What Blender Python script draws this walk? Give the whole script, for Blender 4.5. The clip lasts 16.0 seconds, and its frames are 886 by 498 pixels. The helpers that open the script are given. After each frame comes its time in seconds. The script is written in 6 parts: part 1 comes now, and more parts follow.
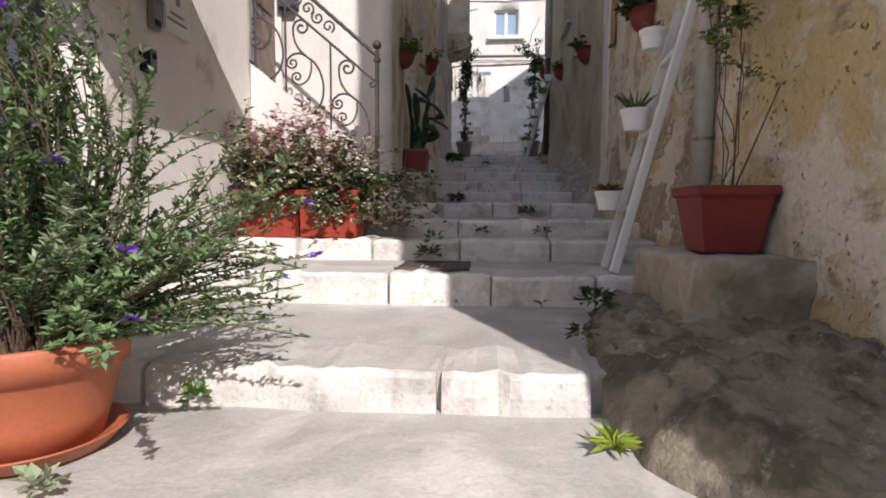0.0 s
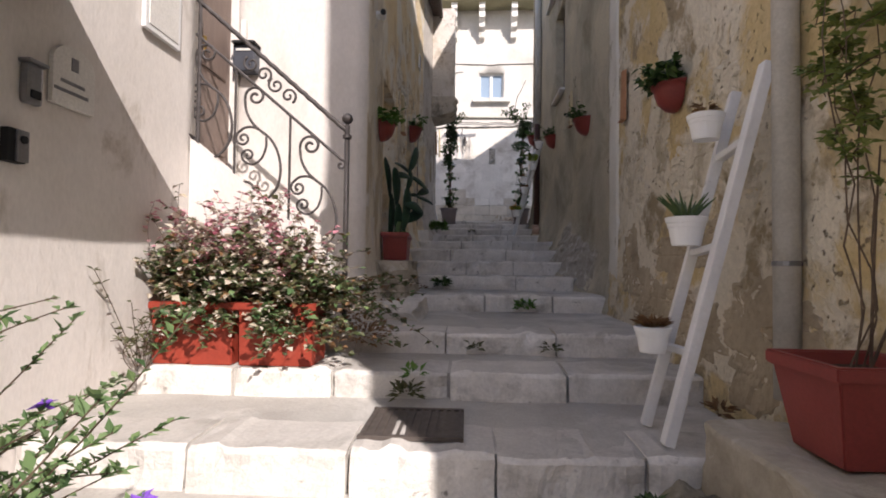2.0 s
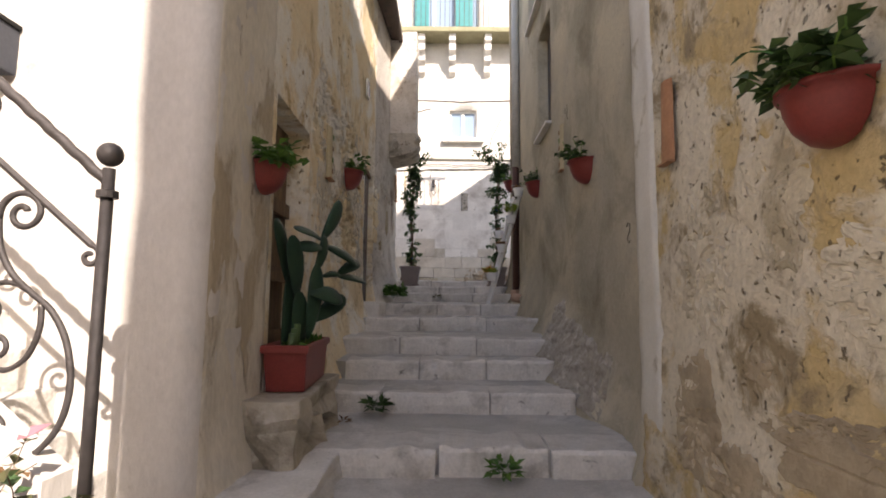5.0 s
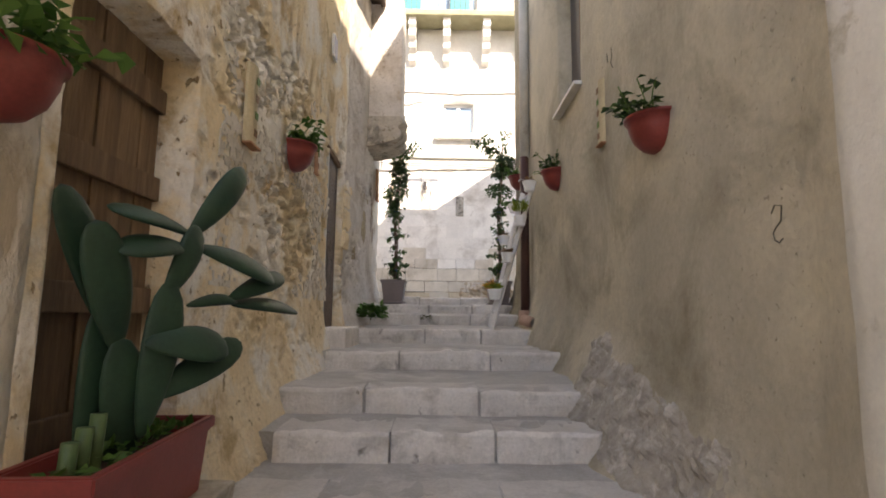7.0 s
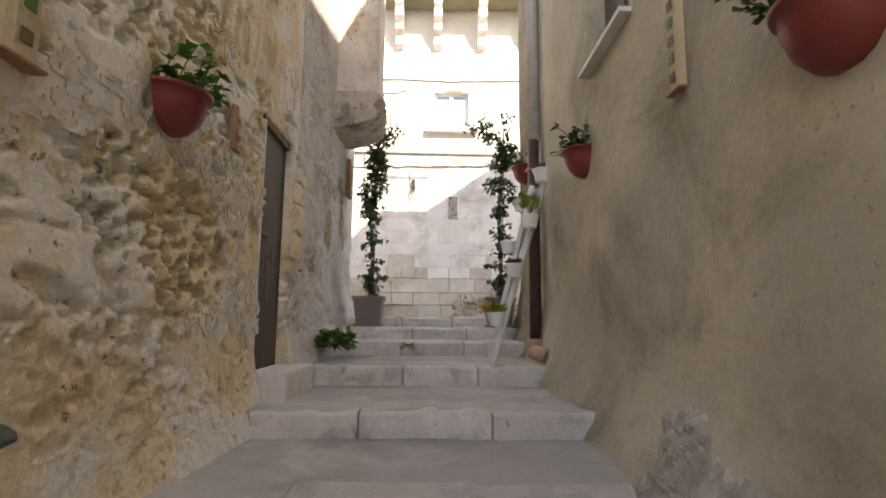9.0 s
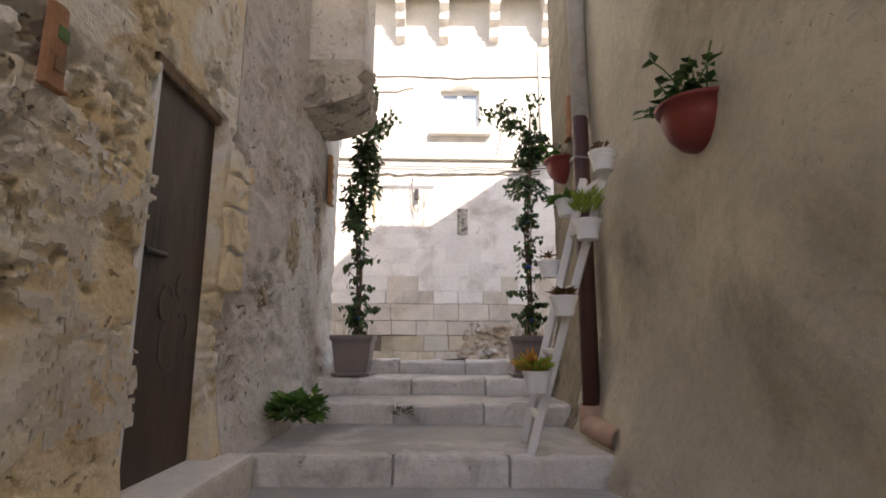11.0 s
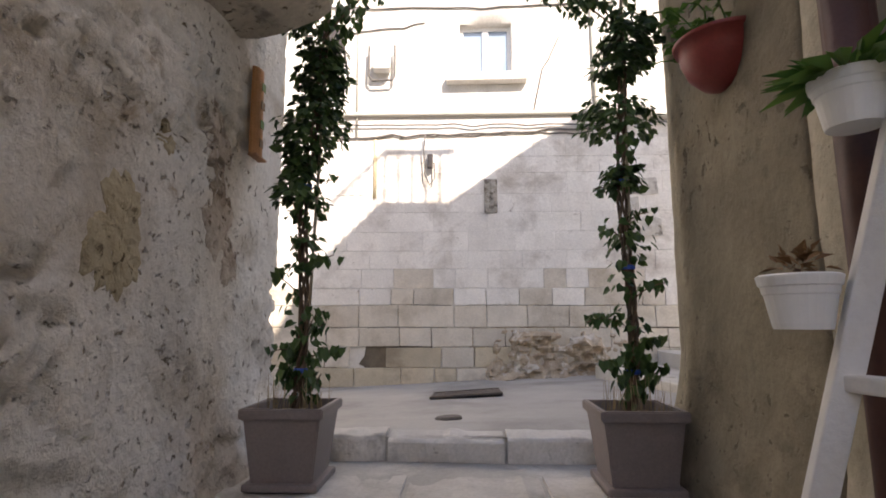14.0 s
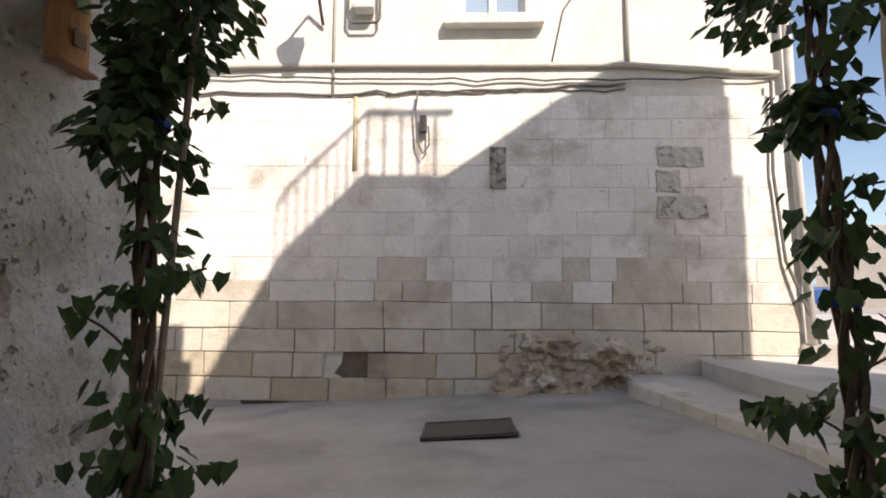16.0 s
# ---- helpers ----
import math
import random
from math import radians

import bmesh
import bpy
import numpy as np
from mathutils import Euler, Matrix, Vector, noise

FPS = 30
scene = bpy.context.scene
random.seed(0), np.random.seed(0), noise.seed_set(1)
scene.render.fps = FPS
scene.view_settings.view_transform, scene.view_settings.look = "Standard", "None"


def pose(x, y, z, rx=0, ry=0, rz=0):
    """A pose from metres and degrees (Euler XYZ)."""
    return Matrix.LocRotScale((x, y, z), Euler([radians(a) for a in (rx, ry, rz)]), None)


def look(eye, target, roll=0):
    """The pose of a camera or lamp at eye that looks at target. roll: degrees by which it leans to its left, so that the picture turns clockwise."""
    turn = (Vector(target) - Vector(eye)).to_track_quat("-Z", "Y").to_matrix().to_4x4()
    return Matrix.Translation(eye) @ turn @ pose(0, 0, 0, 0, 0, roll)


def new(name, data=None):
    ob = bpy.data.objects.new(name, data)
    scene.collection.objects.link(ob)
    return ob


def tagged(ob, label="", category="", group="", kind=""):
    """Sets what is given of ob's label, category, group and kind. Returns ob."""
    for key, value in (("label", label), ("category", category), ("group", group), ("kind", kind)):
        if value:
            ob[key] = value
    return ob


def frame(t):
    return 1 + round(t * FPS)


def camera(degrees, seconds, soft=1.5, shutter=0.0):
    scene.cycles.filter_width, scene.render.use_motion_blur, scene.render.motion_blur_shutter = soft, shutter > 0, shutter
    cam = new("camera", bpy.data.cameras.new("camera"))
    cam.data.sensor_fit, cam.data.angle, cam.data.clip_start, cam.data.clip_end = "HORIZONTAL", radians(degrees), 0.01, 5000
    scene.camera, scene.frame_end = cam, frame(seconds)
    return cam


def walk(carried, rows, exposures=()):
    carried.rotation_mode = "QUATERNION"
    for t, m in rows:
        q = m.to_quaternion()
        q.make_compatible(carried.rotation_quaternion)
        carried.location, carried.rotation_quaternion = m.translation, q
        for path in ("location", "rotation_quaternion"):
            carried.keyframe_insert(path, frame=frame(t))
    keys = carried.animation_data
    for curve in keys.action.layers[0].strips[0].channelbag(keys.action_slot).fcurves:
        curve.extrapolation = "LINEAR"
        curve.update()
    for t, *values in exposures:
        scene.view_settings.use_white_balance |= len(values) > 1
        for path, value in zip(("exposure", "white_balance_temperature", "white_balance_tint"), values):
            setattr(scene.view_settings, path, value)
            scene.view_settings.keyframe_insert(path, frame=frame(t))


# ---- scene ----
cam = camera(80.7, 16.0, soft=1.8)
METRES, EYE, TILT, LEAN, TURN = 13.0, 1.45, -4.0, -0.3, 4.5
ROWS = [
    (0.0, 0.0, 0.0, 0.0, 0.0, 0.0, 0.0),
    (0.5, 0.0013, 0.0139, 0.0131, -0.49, 0.26, -0.03),
    (1.0, -0.0004, 0.0424, 0.0275, -0.93, 2.2, -0.23),
    (1.5, -0.0042, 0.0576, 0.0391, -1.47, 4.41, -0.3),
    (2.0, -0.0009, 0.0758, 0.0405, -1.94, 5.7, -0.24),
    (2.5, 0.0059, 0.1062, 0.0537, -2.23, 6.57, -0.07),
    (3.0, 0.0028, 0.1375, 0.0627, -2.55, 8.3, -0.19),
    (3.5, 0.004, 0.1637, 0.072, -3.01, 8.89, -0.18),
    (4.0, 0.0146, 0.1919, 0.0779, -3.55, 9.49, 0.03),
    (4.5, 0.0256, 0.2127, 0.0887, -4.1, 9.84, 0.16),
    (7.0, 0.0466, 0.3836, 0.1222, -5.07, 11.37, 0.02),
    (7.5, 0.0545, 0.4154, 0.1289, -5.41, 11.65, 0.16),
    (8.0, 0.0651, 0.4519, 0.1397, -5.28, 11.49, 0.35),
    (8.5, 0.0635, 0.476, 0.1478, -5.34, 11.39, 0.15),
    (9.0, 0.0661, 0.5088, 0.1512, -5.55, 11.94, 0.14),
    (11.5, 0.0801, 0.673, 0.1897, -4.59, 14.09, 0.31),
    (12.0, 0.089, 0.7049, 0.1965, -4.64, 13.56, 0.53),
    (12.5, 0.0887, 0.7292, 0.2053, -4.06, 12.39, 0.46),
    (13.0, 0.0875, 0.765, 0.2169, -3.0, 12.05, 0.21),
    (13.5, 0.0945, 0.7949, 0.225, -2.45, 12.2, 0.39),
    (14.0, 0.0952, 0.8295, 0.2308, -1.93, 12.09, 0.44),
    (14.5, 0.095, 0.8634, 0.2369, -2.01, 11.56, 0.22),
    (15.0, 0.1024, 0.8894, 0.2434, -2.29, 10.66, 0.45),
    (15.5, 0.1007, 0.9178, 0.2476, -2.34, 10.13, 0.26),
    (16.0, 0.0984, 0.9422, 0.261, -2.58, 9.65, 0.14),
]
EXPOSURES = [(0.0, 0.12, 6400, 16), (2.0, 0.3, 6600, 18), (4.0, 0.52, 7000, 18), (7.0, 1.55, 7500, 15), (9.0, 1.5, 7600, 16), (11.5, 1.3, 7400, 19), (13.0, 1.3, 7300, 19), (14.5, 0.98, 7200, 18), (15.2, 0.82, 7200, 18), (16.0, 0.38, 7100, 16)]
walk(cam, [(t, pose(0, 0, EYE, TILT, LEAN, TURN) @ pose(METRES * x, METRES * y, METRES * z, 90 + pitch, roll, yaw)) for t, x, y, z, yaw, pitch, roll in ROWS],
     exposures=EXPOSURES)

# ---- light ----
SUN_FROM = Vector((0.50, -1.0, 0.88)).normalized()
world = bpy.data.worlds.new("sky")
scene.world = world
world.use_nodes = True
wn = world.node_tree.nodes
sky = wn.new("ShaderNodeTexSky")
sky.sky_type = "NISHITA"
sky.sun_disc = False
sky.sun_elevation = math.asin(SUN_FROM.z)
sky.sun_rotation = math.atan2(SUN_FROM.x, SUN_FROM.y)
sky.air_density, sky.dust_density, sky.ozone_density = 1.0, 1.0, 1.5
wn["Background"].inputs["Strength"].default_value = 0.15
world.node_tree.links.new(sky.outputs[0], wn["Background"].inputs["Color"])
sun = new("sun", bpy.data.lights.new("sun", "SUN"))
sun.data.energy, sun.data.angle, sun.data.color = 5.0, radians(0.55), (1.0, 0.955, 0.89)
sun.matrix_world = look(SUN_FROM * 40, (0, 0, 0))


# ---- materials ----
def lin(r, g, b):
    return (r, g, b, 1.0)


def surf(name, a, b, scale=4.0, rough=0.85, bump=0.25, grain=60.0, patch=None, patch_scale=0.9, lo=0.45, hi=0.6,
         vary=0.0, metal=0.0, relief=0.0, stretch=None, third=None, third_scale=2.3, third_lo=0.6, third_hi=0.66, island=False, spec=0.3, speck=0.35, shaded_pits=None):
    """Weathered surface: two colours mixed by noise, optional patches of others, grain and relief by bump; pits get
    their shade as a dark colour.
    """
    m = bpy.data.materials.new(name)
    m.use_nodes = True
    n, l = m.node_tree.nodes, m.node_tree.links
    p = n["Principled BSDF"]
    geo = n.new("ShaderNodeNewGeometry")
    pos = geo.outputs["Position"]
    if stretch:
        mul = n.new("ShaderNodeVectorMath")
        mul.operation = "MULTIPLY"
        mul.inputs[1].default_value = stretch
        l.new(pos, mul.inputs[0])
        pos = mul.outputs[0]

    def noise_of(s, detail=6.0, r=0.6, d=0.0):
        t = n.new("ShaderNodeTexNoise")
        t.inputs["Scale"].default_value, t.inputs["Detail"].default_value = s, detail
        t.inputs["Roughness"].default_value, t.inputs["Distortion"].default_value = r, d
        l.new(pos, t.inputs["Vector"])
        return t.outputs["Fac"]

    def ramp(f, x0, x1):
        r = n.new("ShaderNodeMapRange")
        r.inputs["From Min"].default_value, r.inputs["From Max"].default_value = x0, x1
        l.new(f, r.inputs["Value"])
        return r.outputs["Result"]

    def mix(f, c1, c2, kind="MIX"):
        x = n.new("ShaderNodeMix")
        x.data_type, x.blend_type = "RGBA", kind
        for sock, v in ((x.inputs["Factor"], f), (x.inputs["A"], c1), (x.inputs["B"], c2)):
            if isinstance(v, (tuple, float)):
                sock.default_value = v
            else:
                l.new(v, sock)
        return x.outputs["Result"]

    col = mix(ramp(noise_of(scale), 0.3, 0.7), lin(*a), lin(*b))
    height = None
    if patch:
        mask = ramp(noise_of(patch_scale, 9.0, 0.62, 0.3), lo, hi)
        col = mix(mask, col, lin(*patch))
        height = mask
    if third:
        mask3 = ramp(noise_of(third_scale, 9.0, 0.65, 0.5), third_lo, third_hi)
        col = mix(mask3, col, lin(*third))
    dent = None
    # Pits: dented by bump, with the shade inside them painted in as colour.
    if shaded_pits:
        both = n.new("ShaderNodeMath")
        both.operation = "MULTIPLY"
        l.new(ramp(noise_of(shaded_pits[0], 5.0, 0.6, 0.1), shaded_pits[1], shaded_pits[2]), both.inputs[0])
        l.new(ramp(noise_of(1.4, 3.0), 0.40, 0.54), both.inputs[1])
        dent = both.outputs[0]
        col = mix(dent, col, lin(*shaded_pits[3]))
    fine = noise_of(grain, 3.0)
    col = mix(speck, col, mix(ramp(fine, 0.25, 0.75), lin(0.62, 0.62, 0.62), lin(1.25, 1.25, 1.25)), "MULTIPLY")
    if vary:
        if island:
            rnd = geo.outputs["Random Per Island"]
        else:
            rnd = n.new("ShaderNodeObjectInfo").outputs["Random"]
        v = n.new("ShaderNodeMapRange")
        v.inputs["To Min"].default_value, v.inputs["To Max"].default_value = 1 - vary, 1 + vary
        l.new(rnd, v.inputs["Value"])
        hsv = n.new("ShaderNodeHueSaturation")
        l.new(col, hsv.inputs["Color"])
        l.new(v.outputs["Result"], hsv.inputs["Value"])
        col = hsv.outputs["Color"]
    l.new(col, p.inputs["Base Color"])
    p.inputs["Roughness"].default_value, p.inputs["Metallic"].default_value = rough, metal
    p.inputs["Specular IOR Level"].default_value = spec
    if bump:
        bn = n.new("ShaderNodeBump")
        bn.inputs["Strength"].default_value, bn.inputs["Distance"].default_value = bump, 0.02
        add = n.new("ShaderNodeMath")
        add.operation = "MULTIPLY_ADD"
        l.new(noise_of(grain * 0.22, 7.0, 0.68), add.inputs[0])
        add.inputs[1].default_value = 1.6
        soft = n.new("ShaderNodeMath")
        soft.operation = "MULTIPLY"
        soft.inputs[1].default_value = 0.35
        l.new(fine, soft.inputs[0])
        l.new(soft.outputs[0], add.inputs[2])
        out = add.outputs[0]
        if height is not None and relief:
            add2 = n.new("ShaderNodeMath")
            add2.operation = "MULTIPLY_ADD"
            l.new(height, add2.inputs[0])
            add2.inputs[1].default_value = relief
            l.new(out, add2.inputs[2])
            out = add2.outputs[0]
        if shaded_pits:
            dents = n.new("ShaderNodeMath")
            dents.operation = "MULTIPLY_ADD"
            l.new(dent, dents.inputs[0])
            dents.inputs[1].default_value = -1.6
            l.new(out, dents.inputs[2])
            out = dents.outputs[0]
        l.new(out, bn.inputs["Height"])
        l.new(bn.outputs["Normal"], p.inputs["Normal"])
    return m


def leafy(name, a, b, rough=0.5, through_light=0.25):
    """Leaf: colour varies from leaf to leaf, with some light passing through."""
    m = bpy.data.materials.new(name)
    m.use_nodes = True
    n, l = m.node_tree.nodes, m.node_tree.links
    p = n["Principled BSDF"]
    geo = n.new("ShaderNodeNewGeometry")
    x = n.new("ShaderNodeMix")
    x.data_type = "RGBA"
    x.inputs["A"].default_value, x.inputs["B"].default_value = lin(*a), lin(*b)
    l.new(geo.outputs["Random Per Island"], x.inputs["Factor"])
    l.new(x.outputs["Result"], p.inputs["Base Color"])
    p.inputs["Roughness"].default_value = rough
    p.inputs["Specular IOR Level"].default_value = 0.35
    tr = n.new("ShaderNodeBsdfTranslucent")
    l.new(x.outputs["Result"], tr.inputs["Color"])
    ms = n.new("ShaderNodeMixShader")
    ms.inputs[0].default_value = through_light
    l.new(p.outputs[0], ms.inputs[1])
    l.new(tr.outputs[0], ms.inputs[2])
    l.new(ms.outputs[0], n["Material Output"].inputs["Surface"])
    return m


LIMESTONE = surf("worn limestone", (0.76, 0.725, 0.68), (0.62, 0.59, 0.545), 5, 0.8, 0.6, 48, (0.42, 0.395, 0.36), 2.6, 0.54, 0.68, vary=0.08, third=(0.24, 0.22, 0.195), third_scale=9, third_lo=0.63, third_hi=0.72)
TREAD = surf("worn tread", (0.47, 0.45, 0.415), (0.385, 0.365, 0.335), 3, 0.85, 0.4, 60, (0.34, 0.32, 0.29), 1.4, 0.5, 0.7, third=(0.60, 0.575, 0.535), third_scale=1.1, third_lo=0.52, third_hi=0.66)
WALKED = surf("walked limestone", (0.56, 0.53, 0.49), (0.46, 0.435, 0.40), 4, 0.75, 0.4, 48, (0.37, 0.35, 0.315), 2.2, 0.52, 0.68, vary=0.06, third=(0.62, 0.59, 0.55), third_scale=1.6, third_lo=0.56, third_hi=0.70)
DARK_CEMENT = surf("dark mossy cement", (0.31, 0.27, 0.205), (0.215, 0.185, 0.135), 7, 0.95, 1.0, 30, (0.135, 0.118, 0.09), 4.5, 0.5, 0.62, relief=-0.5, third=(0.37, 0.335, 0.28), third_scale=11, third_lo=0.58, third_hi=0.66, speck=0.45)
PAVING = surf("pale paving", (0.62, 0.58, 0.52), (0.51, 0.47, 0.415), 2, 0.8, 0.3, 60, (0.40, 0.375, 0.34), 0.9, 0.5, 0.68)
ROUGH_CEMENT = surf("rough old cement", (0.48, 0.43, 0.35), (0.35, 0.31, 0.245), 5, 0.95, 0.9, 26, (0.24, 0.21, 0.165), 2.6, 0.53, 0.66, relief=-0.4, third=(0.52, 0.48, 0.41), third_scale=4, third_lo=0.56, third_hi=0.68, speck=0.25)
CREAM = surf("cream plaster", (0.71, 0.67, 0.63), (0.63, 0.59, 0.55), 1.6, 0.85, 0.25, 45, (0.54, 0.50, 0.455), 0.9, 0.52, 0.72, third=(0.47, 0.425, 0.37), third_scale=2.4, third_lo=0.61, third_hi=0.70, stretch=(1, 1, 0.5), speck=0.2)
OCHRE = surf("peeling ochre plaster", (0.56, 0.42, 0.20), (0.63, 0.51, 0.30), 2.2, 0.95, 1.0, 30, (0.70, 0.635, 0.51), 1.25, 0.455, 0.515,
             relief=0.5, third=(0.33, 0.265, 0.17), third_scale=2.0, third_lo=0.54, third_hi=0.62, speck=0.35, shaded_pits=(24.0, 0.62, 0.68, (0.30, 0.235, 0.145)))
# The pit colour paints in the shade of small eaten holes.
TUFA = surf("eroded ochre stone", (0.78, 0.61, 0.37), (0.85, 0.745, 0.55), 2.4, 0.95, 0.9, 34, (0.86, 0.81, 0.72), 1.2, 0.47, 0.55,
            relief=0.3, third=(0.55, 0.41, 0.23), third_scale=2.6, third_lo=0.55, third_hi=0.67, speck=0.3, shaded_pits=(15.0, 0.63, 0.67, (0.38, 0.27, 0.145)))
OLD_PLASTER = surf("grey patched plaster", (0.74, 0.69, 0.635), (0.62, 0.57, 0.51), 2.4, 0.95, 0.9, 34, (0.46, 0.395, 0.32), 1.7, 0.50, 0.66,
                   relief=-0.35, third=(0.40, 0.32, 0.235), third_scale=3.6, third_lo=0.60, third_hi=0.70, speck=0.3, shaded_pits=(21.0, 0.61, 0.67, (0.33, 0.275, 0.215)))
GREY_PLASTER = surf("grey render", (0.52, 0.475, 0.38), (0.42, 0.38, 0.295), 1.5, 0.9, 0.7, 24, (0.58, 0.52, 0.395), 0.7, 0.46, 0.60, relief=0.15,
                    third=(0.275, 0.243, 0.175), third_scale=0.8, third_lo=0.50, third_hi=0.68, speck=0.3, shaded_pits=(38.0, 0.64, 0.70, (0.36, 0.32, 0.245)))
# Darker and browner than the grey render, for the right wall's end.
BROWN_PLASTER = surf("dark brown render", (0.29, 0.25, 0.18), (0.20, 0.17, 0.12), 2.6, 0.9, 0.6, 30, (0.34, 0.29, 0.21), 1.4, 0.5, 0.62, relief=0.25,
                     third=(0.17, 0.145, 0.105), third_scale=3.0, third_lo=0.57, third_hi=0.68, speck=0.2, shaded_pits=(17.0, 0.60, 0.64, (0.14, 0.115, 0.08)))
WORN_CREAM = surf("worn cream plaster", (0.76, 0.70, 0.61), (0.66, 0.60, 0.50), 4, 0.95, 0.7, 30, (0.50, 0.42, 0.31), 2.0, 0.52, 0.58, relief=-1.4, third=(0.36, 0.30, 0.22), third_scale=6, third_lo=0.62, third_hi=0.68, stretch=(1, 1, 0.45))
WHITE_BAND = surf("limewash", (0.76, 0.735, 0.68), (0.66, 0.63, 0.56), 2.5, 0.9, 0.5, 40, (0.48, 0.44, 0.35), 2.2, 0.57, 0.64, relief=-0.5, speck=0.2)
FACADE = surf("limewashed facade", (0.70, 0.67, 0.62), (0.60, 0.57, 0.52), 1.5, 0.9, 0.3, 45, (0.50, 0.47, 0.42), 0.8, 0.55, 0.75)
FACADE_STONE = surf("facade blocks", (0.83, 0.795, 0.74), (0.72, 0.685, 0.63), 2.2, 0.9, 0.5, 45, (0.48, 0.43, 0.37), 1.3, 0.51, 0.68, vary=0.05, third=(0.36, 0.31, 0.25), third_scale=6, third_lo=0.65, third_hi=0.71)
WARM_STONE = surf("bare warm blocks", (0.60, 0.52, 0.39), (0.49, 0.42, 0.31), 5, 0.95, 0.6, 40, (0.36, 0.30, 0.22), 2.0, 0.5, 0.7, vary=0.14)
ROCK = surf("broken rubble", (0.52, 0.42, 0.31), (0.33, 0.25, 0.17), 5, 0.95, 1.0, 26, (0.62, 0.56, 0.48), 3.0, 0.52, 0.60)
DARK_JOINT = surf("open joint", (0.20, 0.165, 0.12), (0.13, 0.105, 0.08), 8, 0.95, 0.4, 60)
JOINT = surf("lime joint", (0.66, 0.63, 0.58), (0.56, 0.53, 0.49), 8, 0.95, 0.4, 60)
TERRACOTTA = surf("orange plastic pot", (0.44, 0.135, 0.065), (0.38, 0.11, 0.052), 3, 0.5, 0.08, 70, spec=0.4)
RED_POT = surf("red brown plastic pot", (0.25, 0.045, 0.037), (0.205, 0.036, 0.030), 4, 0.45, 0.06, 70, (0.33, 0.10, 0.08), 3, 0.6, 0.85, spec=0.4)
BRIGHT_RED = surf("red painted planter", (0.33, 0.05, 0.028), (0.26, 0.04, 0.024), 6, 0.5, 0.1, 60, (0.40, 0.12, 0.08), 5, 0.6, 0.75)
GREY_POT = surf("taupe plastic pot", (0.24, 0.20, 0.19), (0.205, 0.172, 0.165), 4, 0.5, 0.06, 70)
WHITE_POT = surf("white plastic pot", (0.88, 0.88, 0.87), (0.85, 0.85, 0.84), 6, 0.35, 0.02, 70, speck=0.05)
WHITE_WOOD = surf("worn white paint", (0.80, 0.79, 0.78), (0.72, 0.71, 0.70), 5, 0.7, 0.3, 50, (0.33, 0.29, 0.25), 4.5, 0.64, 0.70, speck=0.12)
SOIL = surf("potting soil", (0.07, 0.05, 0.035), (0.035, 0.025, 0.018), 25, 1.0, 0.9, 40)
IRON = surf("wrought iron", (0.095, 0.084, 0.082), (0.055, 0.048, 0.046), 20, 0.5, 0.3, 80, metal=0.25)
OLD_WOOD = surf("weathered brown wood", (0.25, 0.165, 0.10), (0.15, 0.098, 0.062), 9, 0.8, 0.6, 40, (0.34, 0.24, 0.15), 2.5, 0.53, 0.72, stretch=(3, 3, 0.35))
DARK_DOOR = surf("dark brown door", (0.10, 0.066, 0.05), (0.062, 0.042, 0.034), 5, 0.55, 0.4, 40, (0.035, 0.027, 0.024), 1.8, 0.5, 0.7, stretch=(2, 2, 0.5))
PANEL_DOOR = surf("mauve brown door", (0.22, 0.165, 0.14), (0.17, 0.125, 0.105), 6, 0.55, 0.2, 50, stretch=(2, 2, 0.4))
PIPE_WHITE = surf("cream drainpipe", (0.60, 0.58, 0.54), (0.50, 0.48, 0.44), 6, 0.6, 0.1, 60, (0.38, 0.34, 0.28), 3, 0.6, 0.75)
PIPE_BROWN = surf("brown drainpipe", (0.10, 0.045, 0.035), (0.075, 0.035, 0.028), 6, 0.5, 0.1, 60)
CLAY = surf("clay tile", (0.46, 0.25, 0.14), (0.36, 0.18, 0.10), 8, 0.85, 0.4, 50)
PAINTED_TILE = surf("yellow painted tile", (0.60, 0.51, 0.33), (0.52, 0.43, 0.27), 8, 0.8, 0.3, 50)
BARK = surf("bark", (0.17, 0.12, 0.08), (0.10, 0.07, 0.05), 18, 0.9, 0.6, 60)
STEEL = surf("grey metal", (0.28, 0.28, 0.29), (0.22, 0.22, 0.23), 8, 0.4, 0.05, 60, metal=0.8)
DARK = surf("dark void", (0.02, 0.018, 0.016), (0.015, 0.013, 0.012), 5, 0.9, 0.1)
GRATE = surf("rusty iron grate", (0.15, 0.125, 0.11), (0.10, 0.085, 0.075), 15, 0.6, 0.5, 60, metal=0.4)
CABLE = surf("grey cable", (0.16, 0.15, 0.14), (0.12, 0.11, 0.10), 8, 0.7, 0.1)
MARBLE = surf("pale marble plaque", (0.72, 0.70, 0.66), (0.64, 0.62, 0.58), 5, 0.5, 0.05)
WHITE_FRAME = surf("white window frame", (0.78, 0.78, 0.77), (0.74, 0.74, 0.73), 8, 0.4, 0.03)
SHUTTER = surf("teal shutter", (0.05, 0.26, 0.27), (0.04, 0.21, 0.22), 6, 0.5, 0.1)
ASPHALT = surf("grey street", (0.43, 0.405, 0.37), (0.36, 0.335, 0.305), 2, 0.85, 0.3, 70, (0.24, 0.225, 0.205), 0.7, 0.5, 0.7)
CAR_PAINT = surf("blue car paint", (0.02, 0.07, 0.22), (0.02, 0.06, 0.19), 3, 0.25, 0.0)
RUBBER = surf("tyre rubber", (0.02, 0.02, 0.02), (0.015, 0.015, 0.015), 8, 0.8, 0.1)
